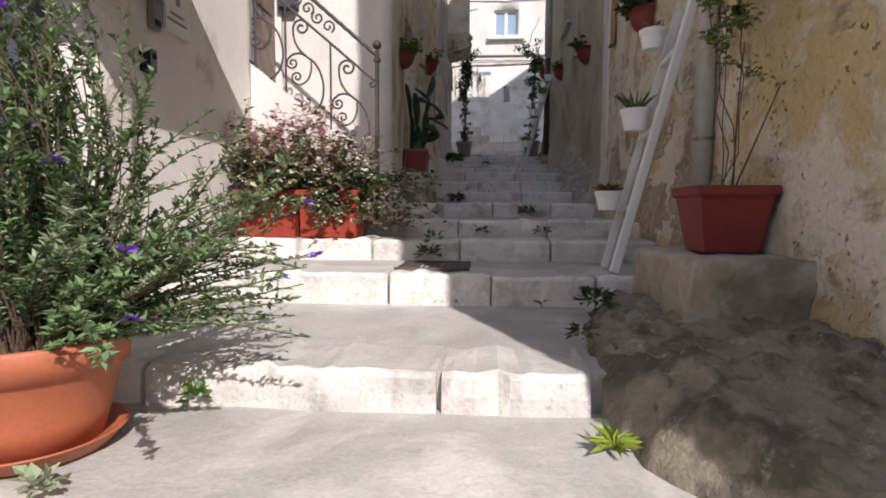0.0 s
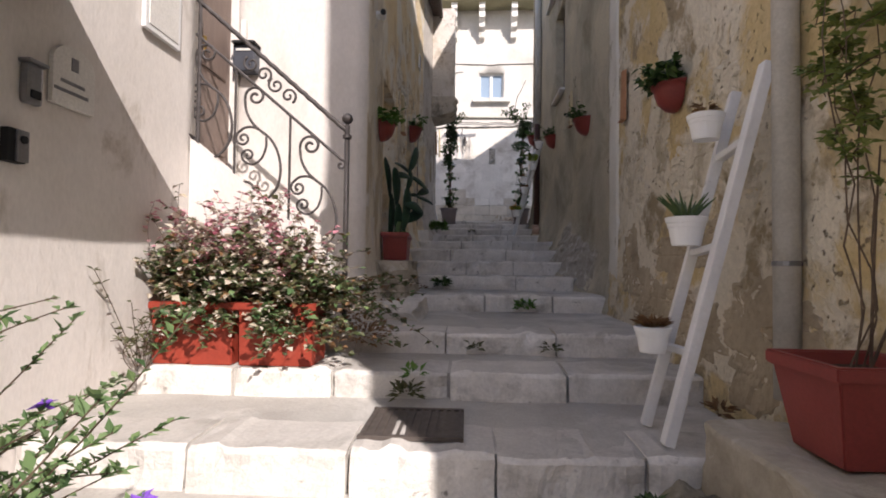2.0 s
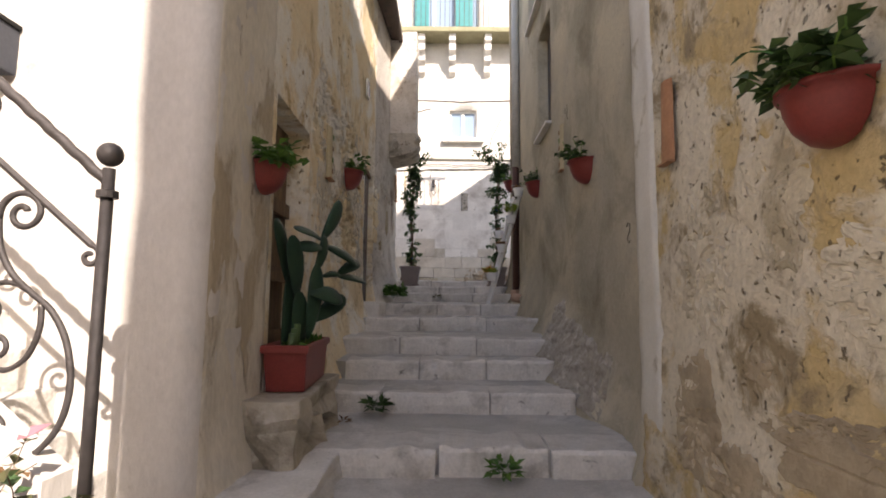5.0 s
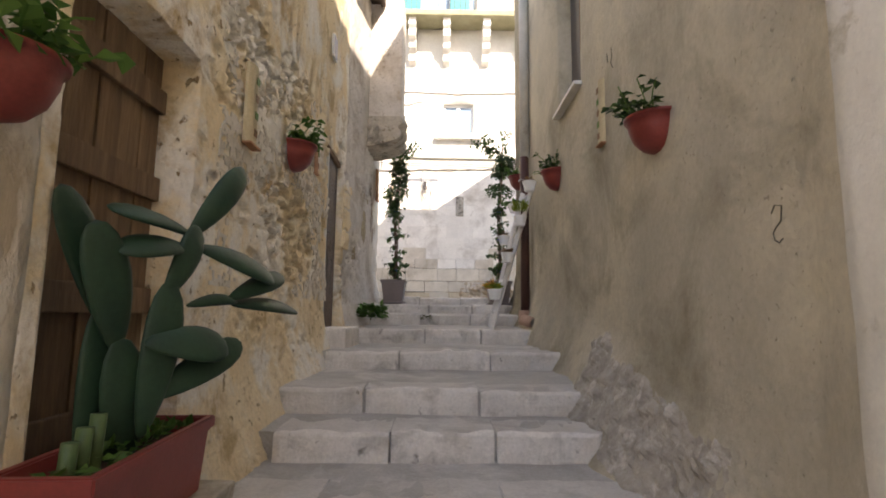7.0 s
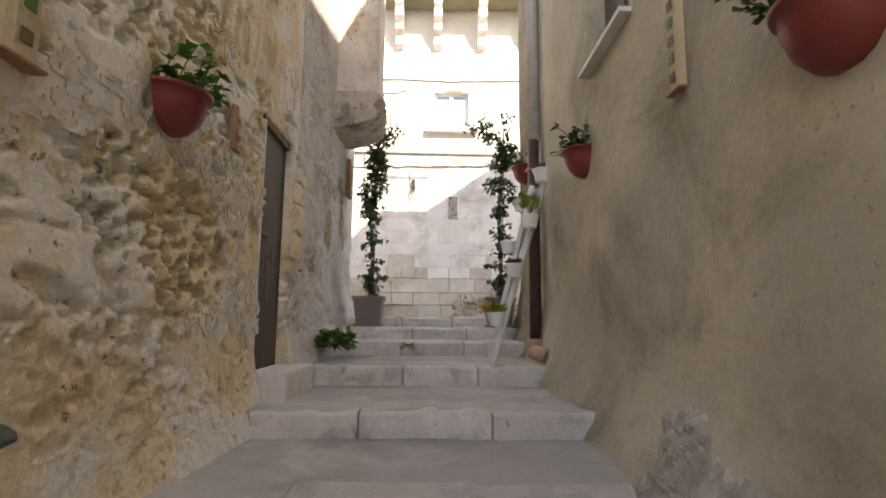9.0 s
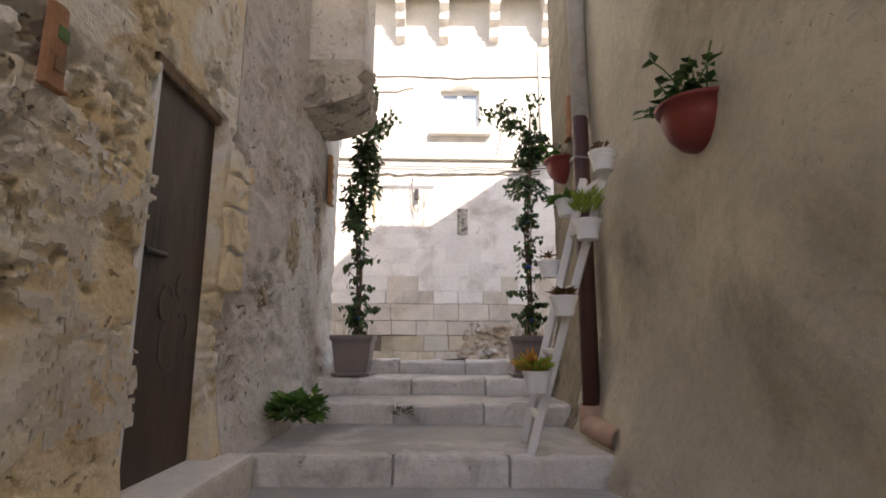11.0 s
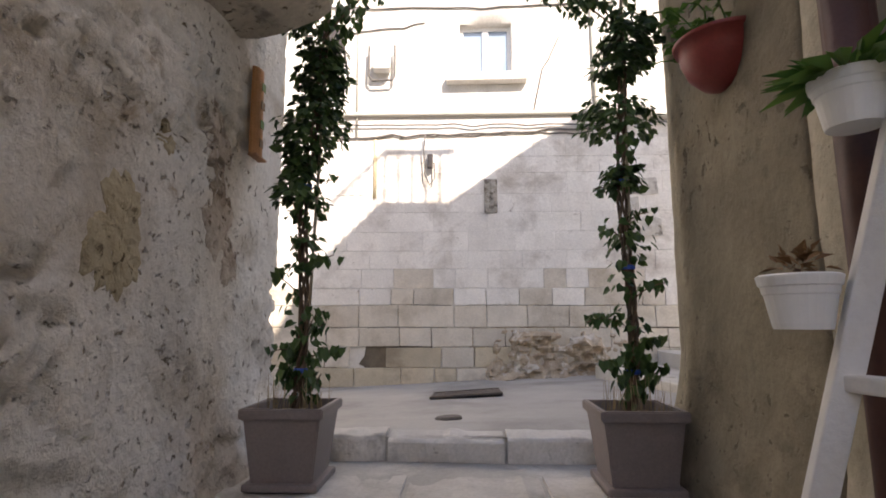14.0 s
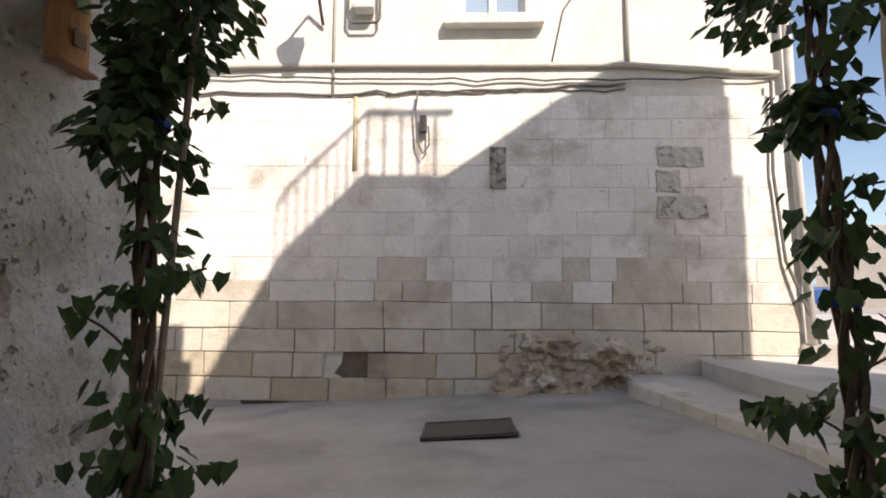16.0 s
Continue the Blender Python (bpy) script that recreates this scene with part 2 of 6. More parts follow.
PURPLE = leafy("purple petal", (0.20, 0.06, 0.50), (0.28, 0.12, 0.60))
LEAF_BUSH = leafy("bush leaf", (0.065, 0.13, 0.05), (0.20, 0.29, 0.12))
LEAF_SAGE = leafy("pale sage leaf", (0.22, 0.28, 0.16), (0.38, 0.43, 0.28))
LEAF_ROSE = leafy("rose leaf", (0.10, 0.15, 0.035), (0.24, 0.27, 0.07))
LEAF_DARK = leafy("vine leaf", (0.03, 0.062, 0.02), (0.085, 0.145, 0.045), 0.45)
LEAF_GREEN = leafy("fresh leaf", (0.06, 0.15, 0.03), (0.13, 0.24, 0.05))
LEAF_LIME = leafy("lime leaf", (0.22, 0.32, 0.04), (0.34, 0.40, 0.06))
LEAF_CREAM = leafy("variegated leaf", (0.50, 0.43, 0.32), (0.74, 0.66, 0.58))
LEAF_PINK = leafy("pink leaf", (0.46, 0.13, 0.19), (0.70, 0.42, 0.45))
LEAF_OLIVE = leafy("olive leaf", (0.075, 0.085, 0.035), (0.15, 0.145, 0.07))
LEAF_BROWN = leafy("dry brown leaf", (0.16, 0.085, 0.04), (0.26, 0.15, 0.07))
LEAF_ORANGE = leafy("orange leaf", (0.50, 0.22, 0.05), (0.62, 0.38, 0.08))
CACTUS = surf("cactus skin", (0.026, 0.062, 0.034), (0.016, 0.038, 0.022), 6, 0.5, 0.15, 50, (0.055, 0.095, 0.05), 4, 0.6, 0.8)
ALOE = surf("succulent skin", (0.09, 0.14, 0.05), (0.06, 0.10, 0.04), 9, 0.45, 0.1, 50)
GLASS = bpy.data.materials.new("window glass")
GLASS.use_nodes = True
gp = GLASS.node_tree.nodes["Principled BSDF"]
gp.inputs["Base Color"].default_value = lin(0.25, 0.33, 0.42)
gp.inputs["Roughness"].default_value = 0.05
gp.inputs["Specular IOR Level"].default_value = 0.8


# ---- mesh helpers ----
def link(name, bm, material, parent=None, label="", smooth=False):
    me = bpy.data.meshes.new(name)
    bm.to_mesh(me)
    bm.free()
    if smooth:
        me.polygons.foreach_set("use_smooth", [True] * len(me.polygons))
    me.materials.append(material)
    ob = new(name, me)
    if parent:
        ob.parent = parent
    if label:
        ob["label"] = label
    return ob


def part(name, bm, material, parent, label="", smooth=False):
    return link(name, bm, material, parent, label, smooth)


def empty(name, label, category, group="", kind="", at=(0, 0, 0)):
    ob = new(name)
    ob.location = at
    return tagged(ob, label, category, group, kind)


def box(bm, x0, x1, y0, y1, z0, z1, bevel=0.0):
    r = bmesh.ops.create_cube(bm, size=1.0, matrix=Matrix.LocRotScale(((x0 + x1) / 2, (y0 + y1) / 2, (z0 + z1) / 2), None, (x1 - x0, y1 - y0, z1 - z0)))
    if bevel:
        es = {e for v in r["verts"] for e in v.link_edges}
        bmesh.ops.bevel(bm, geom=list(es), offset=bevel, segments=2, affect="EDGES", profile=0.6)
    return bm


def boxed(x0, x1, y0, y1, z0, z1, bevel=0.0):
    return box(bmesh.new(), x0, x1, y0, y1, z0, z1, bevel)


def tube(bm, pts, radius, seg=6, taper=None, cap=True):
    pts = [Vector(p) for p in pts]
    rings, side = [], None
    for i, p in enumerate(pts):
        d = (pts[min(i + 1, len(pts) - 1)] - pts[max(i - 1, 0)])
        d = d.normalized() if d.length else Vector((0, 0, 1))
        if side is None:
            side = d.orthogonal().normalized()
        side = (side - d * side.dot(d))
        side = side.normalized() if side.length > 1e-6 else d.orthogonal().normalized()
        up = d.cross(side)
        r = radius if taper is None else radius + (taper - radius) * i / max(1, len(pts) - 1)
        rings.append([bm.verts.new(p + (side * math.cos(a) + up * math.sin(a)) * r) for a in (2 * math.pi * k / seg for k in range(seg))])
    for a, b in zip(rings, rings[1:]):
        for k in range(seg):
            bm.faces.new((a[k], a[(k + 1) % seg], b[(k + 1) % seg], b[k]))
    if cap:
        bm.faces.new(rings[0][::-1])
        bm.faces.new(rings[-1])
    return bm


def lathe(bm, profile, seg=28, centre=(0, 0, 0), arc=2 * math.pi, start=0.0):
    full = arc > 6.28
    count = seg if full else seg + 1
    rings = []
    for r, z in profile:
        rings.append([bm.verts.new((centre[0] + r * math.cos(start + arc * k / seg), centre[1] + r * math.sin(start + arc * k / seg), centre[2] + z)) for k in range(count)])
    for a, b in zip(rings, rings[1:]):
        for k in range(seg):
            j = (k + 1) % count
            if k + 1 < count or full:
                bm.faces.new((a[k], a[j], b[j], b[k]))
    return bm


def ball(bm, c, r, seg=10, squash=1.0):
    bmesh.ops.create_uvsphere(bm, u_segments=seg, v_segments=max(5, seg // 2 + 2), radius=r, matrix=Matrix.LocRotScale(c, None, (1, 1, squash)))
    return bm


def square_pot(bm, x, y, z, wx, wy, h, taper=0.82, rim=0.05, wall=0.02):
    """Tapered planter with an overhanging rim, hollow at the top."""
    def ring(w, d, zz):
        return [bm.verts.new((x + sx * w / 2, y + sy * d / 2, z + zz)) for sx, sy in ((-1, -1), (1, -1), (1, 1), (-1, 1))]
    o = 0.025
    levels = [ring(wx * taper, wy * taper, 0.0), ring(wx * 0.97, wy * 0.97, h - rim), ring(wx + o, wy + o, h - rim), ring(wx + o, wy + o, h),
              ring(wx - 2 * wall, wy - 2 * wall, h), ring(wx * 0.94 - 2 * wall, wy * 0.94 - 2 * wall, h - 0.07)]
    for a, b in zip(levels, levels[1:]):
        for k in range(4):
            bm.faces.new((a[k], a[(k + 1) % 4], b[(k + 1) % 4], b[k]))
    bm.faces.new(levels[0][::-1])
    bm.normal_update()
    sharp = [e for e in bm.edges if e.is_manifold and e.calc_face_angle(0) > 0.5]
    bmesh.ops.bevel(bm, geom=sharp, offset=0.006, segments=2, affect="EDGES")
    return bm


rnd = random.Random(7)


def leaf(bm, p, d, size, width=0.45, fold=0.25, droop=0.2):
    """One pointed leaf, folded along its middle."""
    d = d.normalized()
    s = d.cross(Vector((rnd.uniform(-0.6, 0.6), rnd.uniform(-0.6, 0.6), 1.0)))
    s = s.normalized() if s.length > 1e-4 else d.orthogonal().normalized()
    u = s.cross(d)
    q = bm.verts.new
    a = q(p)
    m1 = p + d * size * 0.45
    tip = q(p + d * size - u * size * droop)
    l1 = q(m1 + s * size * width * 0.5 + u * size * fold * 0.3)
    r1 = q(m1 - s * size * width * 0.5 + u * size * fold * 0.3)
    bm.faces.new((a, l1, tip))
    bm.faces.new((a, tip, r1))


def heart(bm, p, d, size, up):
    """A broad heart-shaped climbing leaf that hangs from its stalk."""
    d = d.normalized()
    s = d.cross(up)
    s = s.normalized() if s.length > 1e-4 else d.orthogonal().normalized()
    u = s.cross(d)
    q = bm.verts.new
    a, tip = q(p), q(p + d * size - u * size * 0.12)
    l1, r1 = q(p + s * size * 0.36 - d * size * 0.08 + u * size * 0.08), q(p - s * size * 0.36 - d * size * 0.08 + u * size * 0.08)
    l2, r2 = q(p + d * size * 0.45 + s * size * 0.42 + u * size * 0.06), q(p + d * size * 0.45 - s * size * 0.42 + u * size * 0.06)
    bm.faces.new((a, l1, l2, tip))
    bm.faces.new((a, tip, r2, r1))


def around(z0=-0.3, z1=1.0):
    a = rnd.uniform(0, 2 * math.pi)
    return Vector((math.cos(a), math.sin(a), rnd.uniform(z0, z1))).normalized()


def rough_wall(name, origin, along, normal, length, z0, z1, openings, shape, material, cell=0.07, coarse_above=99.0, depth=0.32, back=3.0, top=None):
    """A wall with real openings: front face as a grid pushed along the normal by shape(u, z), edges drawn back to its depth, solid mass behind."""
    o, a, nrm = Vector(origin), Vector(along), Vector(normal)

    def lines(s, e, step, extra):
        k = max(1, round((e - s) / step))
        v = [s + (e - s) * i / k for i in range(k + 1)]
        v = [x for x in v if all(abs(x - q) > step * 0.35 for q in extra)] + [q for q in extra if s < q < e]
        v += [s, e]
        return sorted(set(round(x, 5) for x in v))

    us = lines(0, length, cell, [q for u0, u1, _, _ in openings for q in (u0, u1)])
    zmid = min(z1, coarse_above)
    zs = lines(z0, zmid, cell, [q for _, _, a0, a1 in openings for q in (a0, a1) if a0 < zmid])
    if z1 > zmid:
        zs = sorted(set(zs + lines(zmid, z1, 0.4, [q for _, _, a0, a1 in openings for q in (a0, a1) if q > zmid])))
    bm = bmesh.new()
    grid = {}

    def vert(i, j):
        if (i, j) not in grid:
            u, z = us[i], zs[j]
            grid[i, j] = bm.verts.new(o + a * u + Vector((0, 0, z)) + nrm * shape(u, z))
        return grid[i, j]

    flip = a.cross(Vector((0, 0, 1))).dot(nrm) < 0
    for i in range(len(us) - 1):
        for j in range(len(zs) - 1):
            cu, cz = (us[i] + us[i + 1]) / 2, (zs[j] + zs[j + 1]) / 2
            if any(u0 < cu < u1 and a0 < cz < a1 for u0, u1, a0, a1 in openings) or (top and cz > top(cu)):
                continue
            f = [vert(i, j), vert(i + 1, j), vert(i + 1, j + 1), vert(i, j + 1)]
            bm.faces.new(f[::-1] if flip else f)
    for f in bm.faces:
        f.smooth = True
    edge = [e for e in bm.edges if e.is_boundary]
    ex = bmesh.ops.extrude_edge_only(bm, edges=edge)
    for v in [g for g in ex["geom"] if isinstance(g, bmesh.types.BMVert)]:
        v.co -= nrm * depth
    p0, p1 = o - nrm * (depth - 0.06), o + a * length - nrm * back
    if not top:
        lo = [min(p0[k], p1[k]) for k in range(3)]
        hi = [max(p0[k], p1[k]) for k in range(3)]
        box(bm, lo[0], hi[0], lo[1], hi[1], z0, z1 - 0.01)
    return tagged(link(name, bm, material), kind="structure")


def nz(x, y, z, s=1.0):
    return noise.noise(Vector((x * s, y * s, z * s)))


# ---- ground, street and stair ----
def street_z(x, y):
    return 3.02 + 0.055 * max(-6, min(x, 3)) * min(1.0, max(0.0, (y - 14.4) / 1.6)) - 0.07 * min(1.0, max(0.0, (y - 14.3) / 1.2)) - 0.032 * min(max(y - 15.0, 0.0), 8.0)


def sheet(name, x0, x1, y0, y1, nx, ny, height, material):
    bm = bmesh.new()
    g = [[bm.verts.new((x0 + (x1 - x0) * i / nx, y0 + (y1 - y0) * j / ny, 0)) for j in range(ny + 1)] for i in range(nx + 1)]
    for row in g:
        for v in row:
            v.co.z = height(v.co.x, v.co.y)
    for i in range(nx):
        for j in range(ny):
            bm.faces.new((g[i][j], g[i + 1][j], g[i + 1][j + 1], g[i][j + 1]))
    return tagged(link(name, bm, material, smooth=True), kind="structure")


sheet("ground", -600, 600, -600, 600, 12, 12, lambda x, y: -0.25, ASPHALT)
lower = boxed(-7, 1.5, -8, 0.17, -0.4, 0.08)
tagged(link("pavement_lower", lower, PAVING), "pale worn stone paving at the foot of the stair", "pavement", kind="structure")
sheet("street_upper", -14, 14, 14.3, 19.6, 60, 14, lambda x, y: street_z(x, y) + 0.006 * nz(x, y, 0, 1.3), ASPHALT)
sheet("street_far", 4.6, 60, 14.4, 80, 20, 20, lambda x, y: 3.24 + 0.012 * (y - 14.4), ASPHALT)

def mix_line(v, pts):
    for (a, fa), (b, fb) in zip(pts, pts[1:]):
        if v <= b:
            return fa + (fb - fa) * max(0.0, (v - a) / (b - a))
    return pts[-1][1]


# front edge y, front height, back height, left end, right end, joints between the edge blocks
STEPS = [
    (0.15, 0.26, 0.27, -2.25, 0.95, (-1.3, -0.45, 0.35)),
    (0.55, 0.44, 0.45, -2.25, 0.95, (-1.6, -0.7, 0.1)),
    (0.98, 0.61, 0.64, -2.25, 0.95, (-1.5, -0.62, 0.05)),
    (2.08, 0.80, 0.85, -2.25, 0.45, (-1.45, -0.18)),
    (3.42, 1.04, 1.06, -2.25, 1.20, (-1.4, -0.63, 0.05, 0.73)),
    (4.35, 1.22, 1.23, -2.25, 1.42, (-1.6, -0.95, -0.2, 0.55)),
    (5.07, 1.38, 1.41, -1.25, 1.45, (-0.25, 0.60)),
    (6.75, 1.575, 1.60, -0.98, 1.45, (-0.72, 0.11, 0.85)),
    (7.83, 1.76, 1.78, -0.90, 1.30, (-0.4, 0.55)),
    (8.58, 1.955, 1.975, -0.85, 1.30, (-0.1, 0.58)),
    (9.15, 2.145, 2.17, -1.02, 1.35, (-0.35, 0.52)),
    (10.52, 2.34, 2.36, -0.95, 1.50, (-0.19, 0.74)),
    (11.92, 2.535, 2.58, -0.90, 1.50, (0.03, 0.76)),
    (12.90, 2.735, 2.75, -0.85, 1.50, (-0.06, 0.68)),
    (13.55, 2.885, 2.895, -0.85, 1.50, (0.05, 0.75)),
    (14.25, 3.025, 3.02, -0.95, 1.50, (-0.12, 0.59)),
]


def stone_block(x0, x1, y0, y1, z0, z1, seed):
    """Edge block of a step: rounded nosing, chipped corners, dished by wear."""
    bm = bmesh.new()
    nx, cut = max(6, round((x1 - x0) / 0.045)), 0.026
    prof = [(y0, z0), (y0 - 0.004, z0 + (z1 - z0) * 0.5), (y0, z1 - cut), (y0 + cut * 0.4, z1 - cut * 0.35), (y0 + cut, z1), ((y0 + y1) / 2, z1), (y1, z1), (y1, z0)]
    rows = []
    for i in range(nx + 1):
        x = x0 + (x1 - x0) * i / nx
        end = i in (0, nx)
        row = []
        for k, (y, z) in enumerate(prof):
            p = Vector((x, y, z))
            w = nz(x * 3.1 + seed, y * 3.1, z * 3.1) * 0.020 + nz(x * 11 + seed, y * 11, z * 11) * 0.014 + 0.07 * max(0.0, nz(x * 7 + seed, z * 6, 3.0) - 0.2)
            if k in (1, 2, 3, 4):
                p.y += w + (0.014 + 0.014 * nz(x, z, seed, 20) if end else 0)
            if k in (3, 4, 5, 6):
                p.z += w * 0.6 - (0.010 if end and k in (3, 4) else 0)
            row.append(bm.verts.new(p))
        rows.append(row)
    for a, b in zip(rows, rows[1:]):
        for k in range(len(prof) - 1):
            bm.faces.new((a[k], b[k], b[k + 1], a[k + 1])).material_index = 1 if k in (4, 5) else 0
    bm.faces.new(rows[0])
    bm.faces.new(rows[-1][::-1])
    return bm


for i, (y, z, zb, xl, xr, joints) in enumerate(STEPS):
    y2 = STEPS[i + 1][0] if i + 1 < len(STEPS) else 14.5
    below = STEPS[i - 1][2] if i else 0.08
    step = tagged(empty("stair_step", "worn pale limestone step with rounded edge blocks", "step", "steps of the alley stair"), kind="structure")
    deep = min(0.42, y2 - y - 0.03)
    bm = bmesh.new()
    nx, ny = 24, 8
    g = [[bm.verts.new((xl - 0.3 + (xr + 0.5 - xl) * a / nx, y + 0.06 + (y2 + 0.08 - y - 0.06) * b / ny, 0)) for b in range(ny + 1)] for a in range(nx + 1)]
    for row in g:
        for v in row:
            t = (v.co.y - y) / (y2 - y)
            v.co.z = z + (zb - z) * max(0, min(1, t)) - 0.014 + 0.012 * nz(v.co.x, v.co.y, z, 2.2)
    for a in range(nx):
        for b in range(ny):
            bm.faces.new((g[a][b], g[a + 1][b], g[a + 1][b + 1], g[a][b + 1]))
    front = [g[a][0] for a in range(nx + 1)]
    low = [bm.verts.new((v.co.x, v.co.y, below - 0.08)) for v in front]
    for a in range(nx):
        bm.faces.new((low[a], low[a + 1], front[a + 1], front[a]))
    part("tread", bm, TREAD, step, smooth=False)
    xs = [xl, *joints, xr]
    for k, (a, b) in enumerate(zip(xs, xs[1:])):
        gap = 0.006 + 0.008 * rnd.random()
        part("stone_block", stone_block(a + gap, b - gap, y + rnd.uniform(-0.02, 0.02), y + deep, below - 0.04, z + rnd.uniform(-0.006, 0.008), i * 7.3 + k * 2.1), LIMESTONE, step).data.materials.append(WALKED)

# rough cement ramp and ledge beside the lower steps
def ramp_left(y):
    return mix_line(y, [(0.7, 1.02), (1.3, 0.78), (1.7, 0.52), (2.1, 0.47), (2.6, 0.49), (3.0, 0.55), (3.5, 0.75)])


def ramp_z(x, y):
    left = ramp_left(y)
    u = (x - left) / (1.75 - left)
    base = 0.62 if y < 2.08 else 0.83
    top = 0.87 + 0.15 * u + 0.04 * (y - 2.4) - 0.15 * max(0.0, 1.9 - y)
    rise = min(1.0, max(0.0, u) / 0.13)
    z = base - 0.05 + (top - base + 0.05) * rise ** 0.7
    crack = max(0.0, 0.07 - abs(nz(x, y, 3.3, 4.2))) / 0.07
    z += 0.030 * nz(x, y, 2, 3.0) + 0.045 * nz(x, y, 5, 8.0) + 0.026 * nz(x, y, 1, 17.0) + 0.014 * nz(x, y, 6, 33.0) - 0.03 * crack
    return z


bm = bmesh.new()
nu, nv = 72, 130
g = []
for i in range(nu + 1):
    row = []
    for j in range(nv + 1):
        yy = 0.7 + 2.8 * j / nv
        xx = ramp_left(yy) + 0.03 * nz(yy, 1, 1, 4.0) + (1.75 - ramp_left(yy)) * i / nu
        row.append(bm.verts.new((xx, yy, ramp_z(xx, yy))))
    g.append(row)
for i in range(nu):
    for j in range(nv):
        bm.faces.new((g[i][j], g[i + 1][j], g[i + 1][j + 1], g[i][j + 1]))
tagged(link("ramp_rough", bm, DARK_CEMENT, smooth=True), "rough dark cement ramp along the wall", "ramp", kind="structure")
bm = bmesh.new()
rg = random.Random(12)
for k in range(260):
    x, y = rg.uniform(0.95, 1.6), rg.uniform(0.75, 2.0)
    if x < 1.75 - 0.75 * rg.random() * (2.1 - y):
        continue
    r = rg.uniform(0.006, 0.02)
    c = Vector((x, y, ramp_z(x, y) + r * 0.2))
    q = bmesh.ops.create_icosphere(bm, subdivisions=1, radius=r, matrix=Matrix.Translation(c))
    for v in q["verts"]:
        v.co += Vector((nz(*v.co, 40), nz(*v.co, 43), nz(*v.co, 47))) * r * 0.6
tagged(link("gravel", bm, ROUGH_CEMENT), "loose grey gravel on the rough cement ramp", "gravel", kind="stuff")
bm = boxed(0.95, 1.75, 2.45, 3.40, 0.85, 1.24, 0.03)
bmesh.ops.subdivide_edges(bm, edges=bm.edges[:], cuts=7, use_grid_fill=True)
for v in bm.verts:
    low = 1.0 if v.co.z < 1.2 else 0.35
    v.co += Vector((nz(*v.co, 4), nz(*v.co, 5), nz(*v.co, 6))) * 0.05 * low + Vector((nz(*v.co, 14), nz(*v.co, 15), nz(*v.co, 16))) * 0.02 * low
tagged(link("ledge_stone", bm, ROUGH_CEMENT, smooth=True), "rough stone ledge under the square planter", "ledge", kind="structure")


# ---- walls of the alley ----
def over(v, lo, hi):
    t = max(0.0, min(1.0, (v - lo) / (hi - lo)))
    return t * t * (3 - 2 * t)


def skin_at(y, z):
    """Where the old plaster skin still clings to the soft stone."""
    return nz(y, z * 1.15, 9.1, 1.5) + 0.4 * nz(y, z, 6.2, 5.5) + 0.12 * nz(y, z, 4.4, 19.0)


def pitted(y, z, amount):
    """Relief of soft stone eaten by weather: wide hollows, groups of sharp holes and worn courses between skins of old plaster."""
    warp = 0.05 * nz(y, z, 2.2, 6.0)
    skin = over(skin_at(y, z), 0.06, 0.10)
    crowd = over(nz(y, z * 1.3, 5.5, 1.5), -0.25, 0.05)
    wide = over(nz(y + warp, (z + warp) * 1.6, 4.1, 4.6), 0.20, 0.225)
    mid = over(nz(y + warp * 0.5, z * 1.5, 7.7, 9.5), 0.17, 0.195)
    small = over(nz(y, z * 1.25, 1.7, 19.0), 0.22, 0.255)
    crumbs = 0.6 * nz(y, z, 3.7, 12.0) + 0.4 * nz(y, z, 8.1, 27.0)
    course = over(abs(((z + 0.05 * nz(y, 0, 1, 1.5)) / 0.33) % 1.0 - 0.5), 0.465, 0.495)
    bare = 1.0 - skin
    return amount * (0.08 * nz(y, z, 0.3, 1.5) + 0.08 * crumbs - bare * (0.42 * wide + 0.20 * course) - crowd * (0.2 + 0.8 * bare) * (0.62 * mid + 0.40 * small))


Y_LEFT = 5.82


def left_shape(u, z):
    y = Y_LEFT + u
    drift = mix_line(y, [(5.85, 0.0), (8.5, -0.02), (11.0, -0.03), (11.7, 0.0), (13.0, 0.10), (14.5, 0.12)])
    eaten = mix_line(y, [(5.85, 0.004), (7.7, 0.015), (8.1, 0.095), (10.1, 0.10), (10.6, 0.07), (11.6, 0.07), (12.2, 0.055), (14.5, 0.05)])
    eaten *= mix_line(z, [(2.3, 0.12), (2.8, 0.3), (3.15, 1.0), (4.5, 0.85), (5.4, 0.3), (7, 0.2)])
    foot = 0.10 * max(0.0, 1 - (z - mix_line(y, [(5.85, 1.45), (9.2, 2.1), (11.7, 2.5), (14, 3.0)])) / 0.5)
    return drift + pitted(y, z, eaten) + foot * foot * 8


rough_wall("wall_left_corner", (-1.03, Y_LEFT, 0), (0, 1, 0), (1, 0, 0), 0.86, 1.2, 7.7, [],
           lambda u, z: left_shape(u, z) + 0.012 * nz(u * 2, z, 3, 5), WORN_CREAM, 0.045, 5.4, 0.30, 0.5)
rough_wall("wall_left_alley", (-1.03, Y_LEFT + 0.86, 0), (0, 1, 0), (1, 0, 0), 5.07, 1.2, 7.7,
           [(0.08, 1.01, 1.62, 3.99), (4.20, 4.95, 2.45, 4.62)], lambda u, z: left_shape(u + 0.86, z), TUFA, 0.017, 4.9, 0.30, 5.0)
rough_wall("wall_left_upper_end", (-1.03, Y_LEFT + 5.93, 0), (0, 1, 0), (1, 0, 0), 2.72, 1.8, 7.7,
           [], lambda u, z: left_shape(u + 5.93, z), OLD_PLASTER, 0.03, 5.8, 0.30, 5.0)
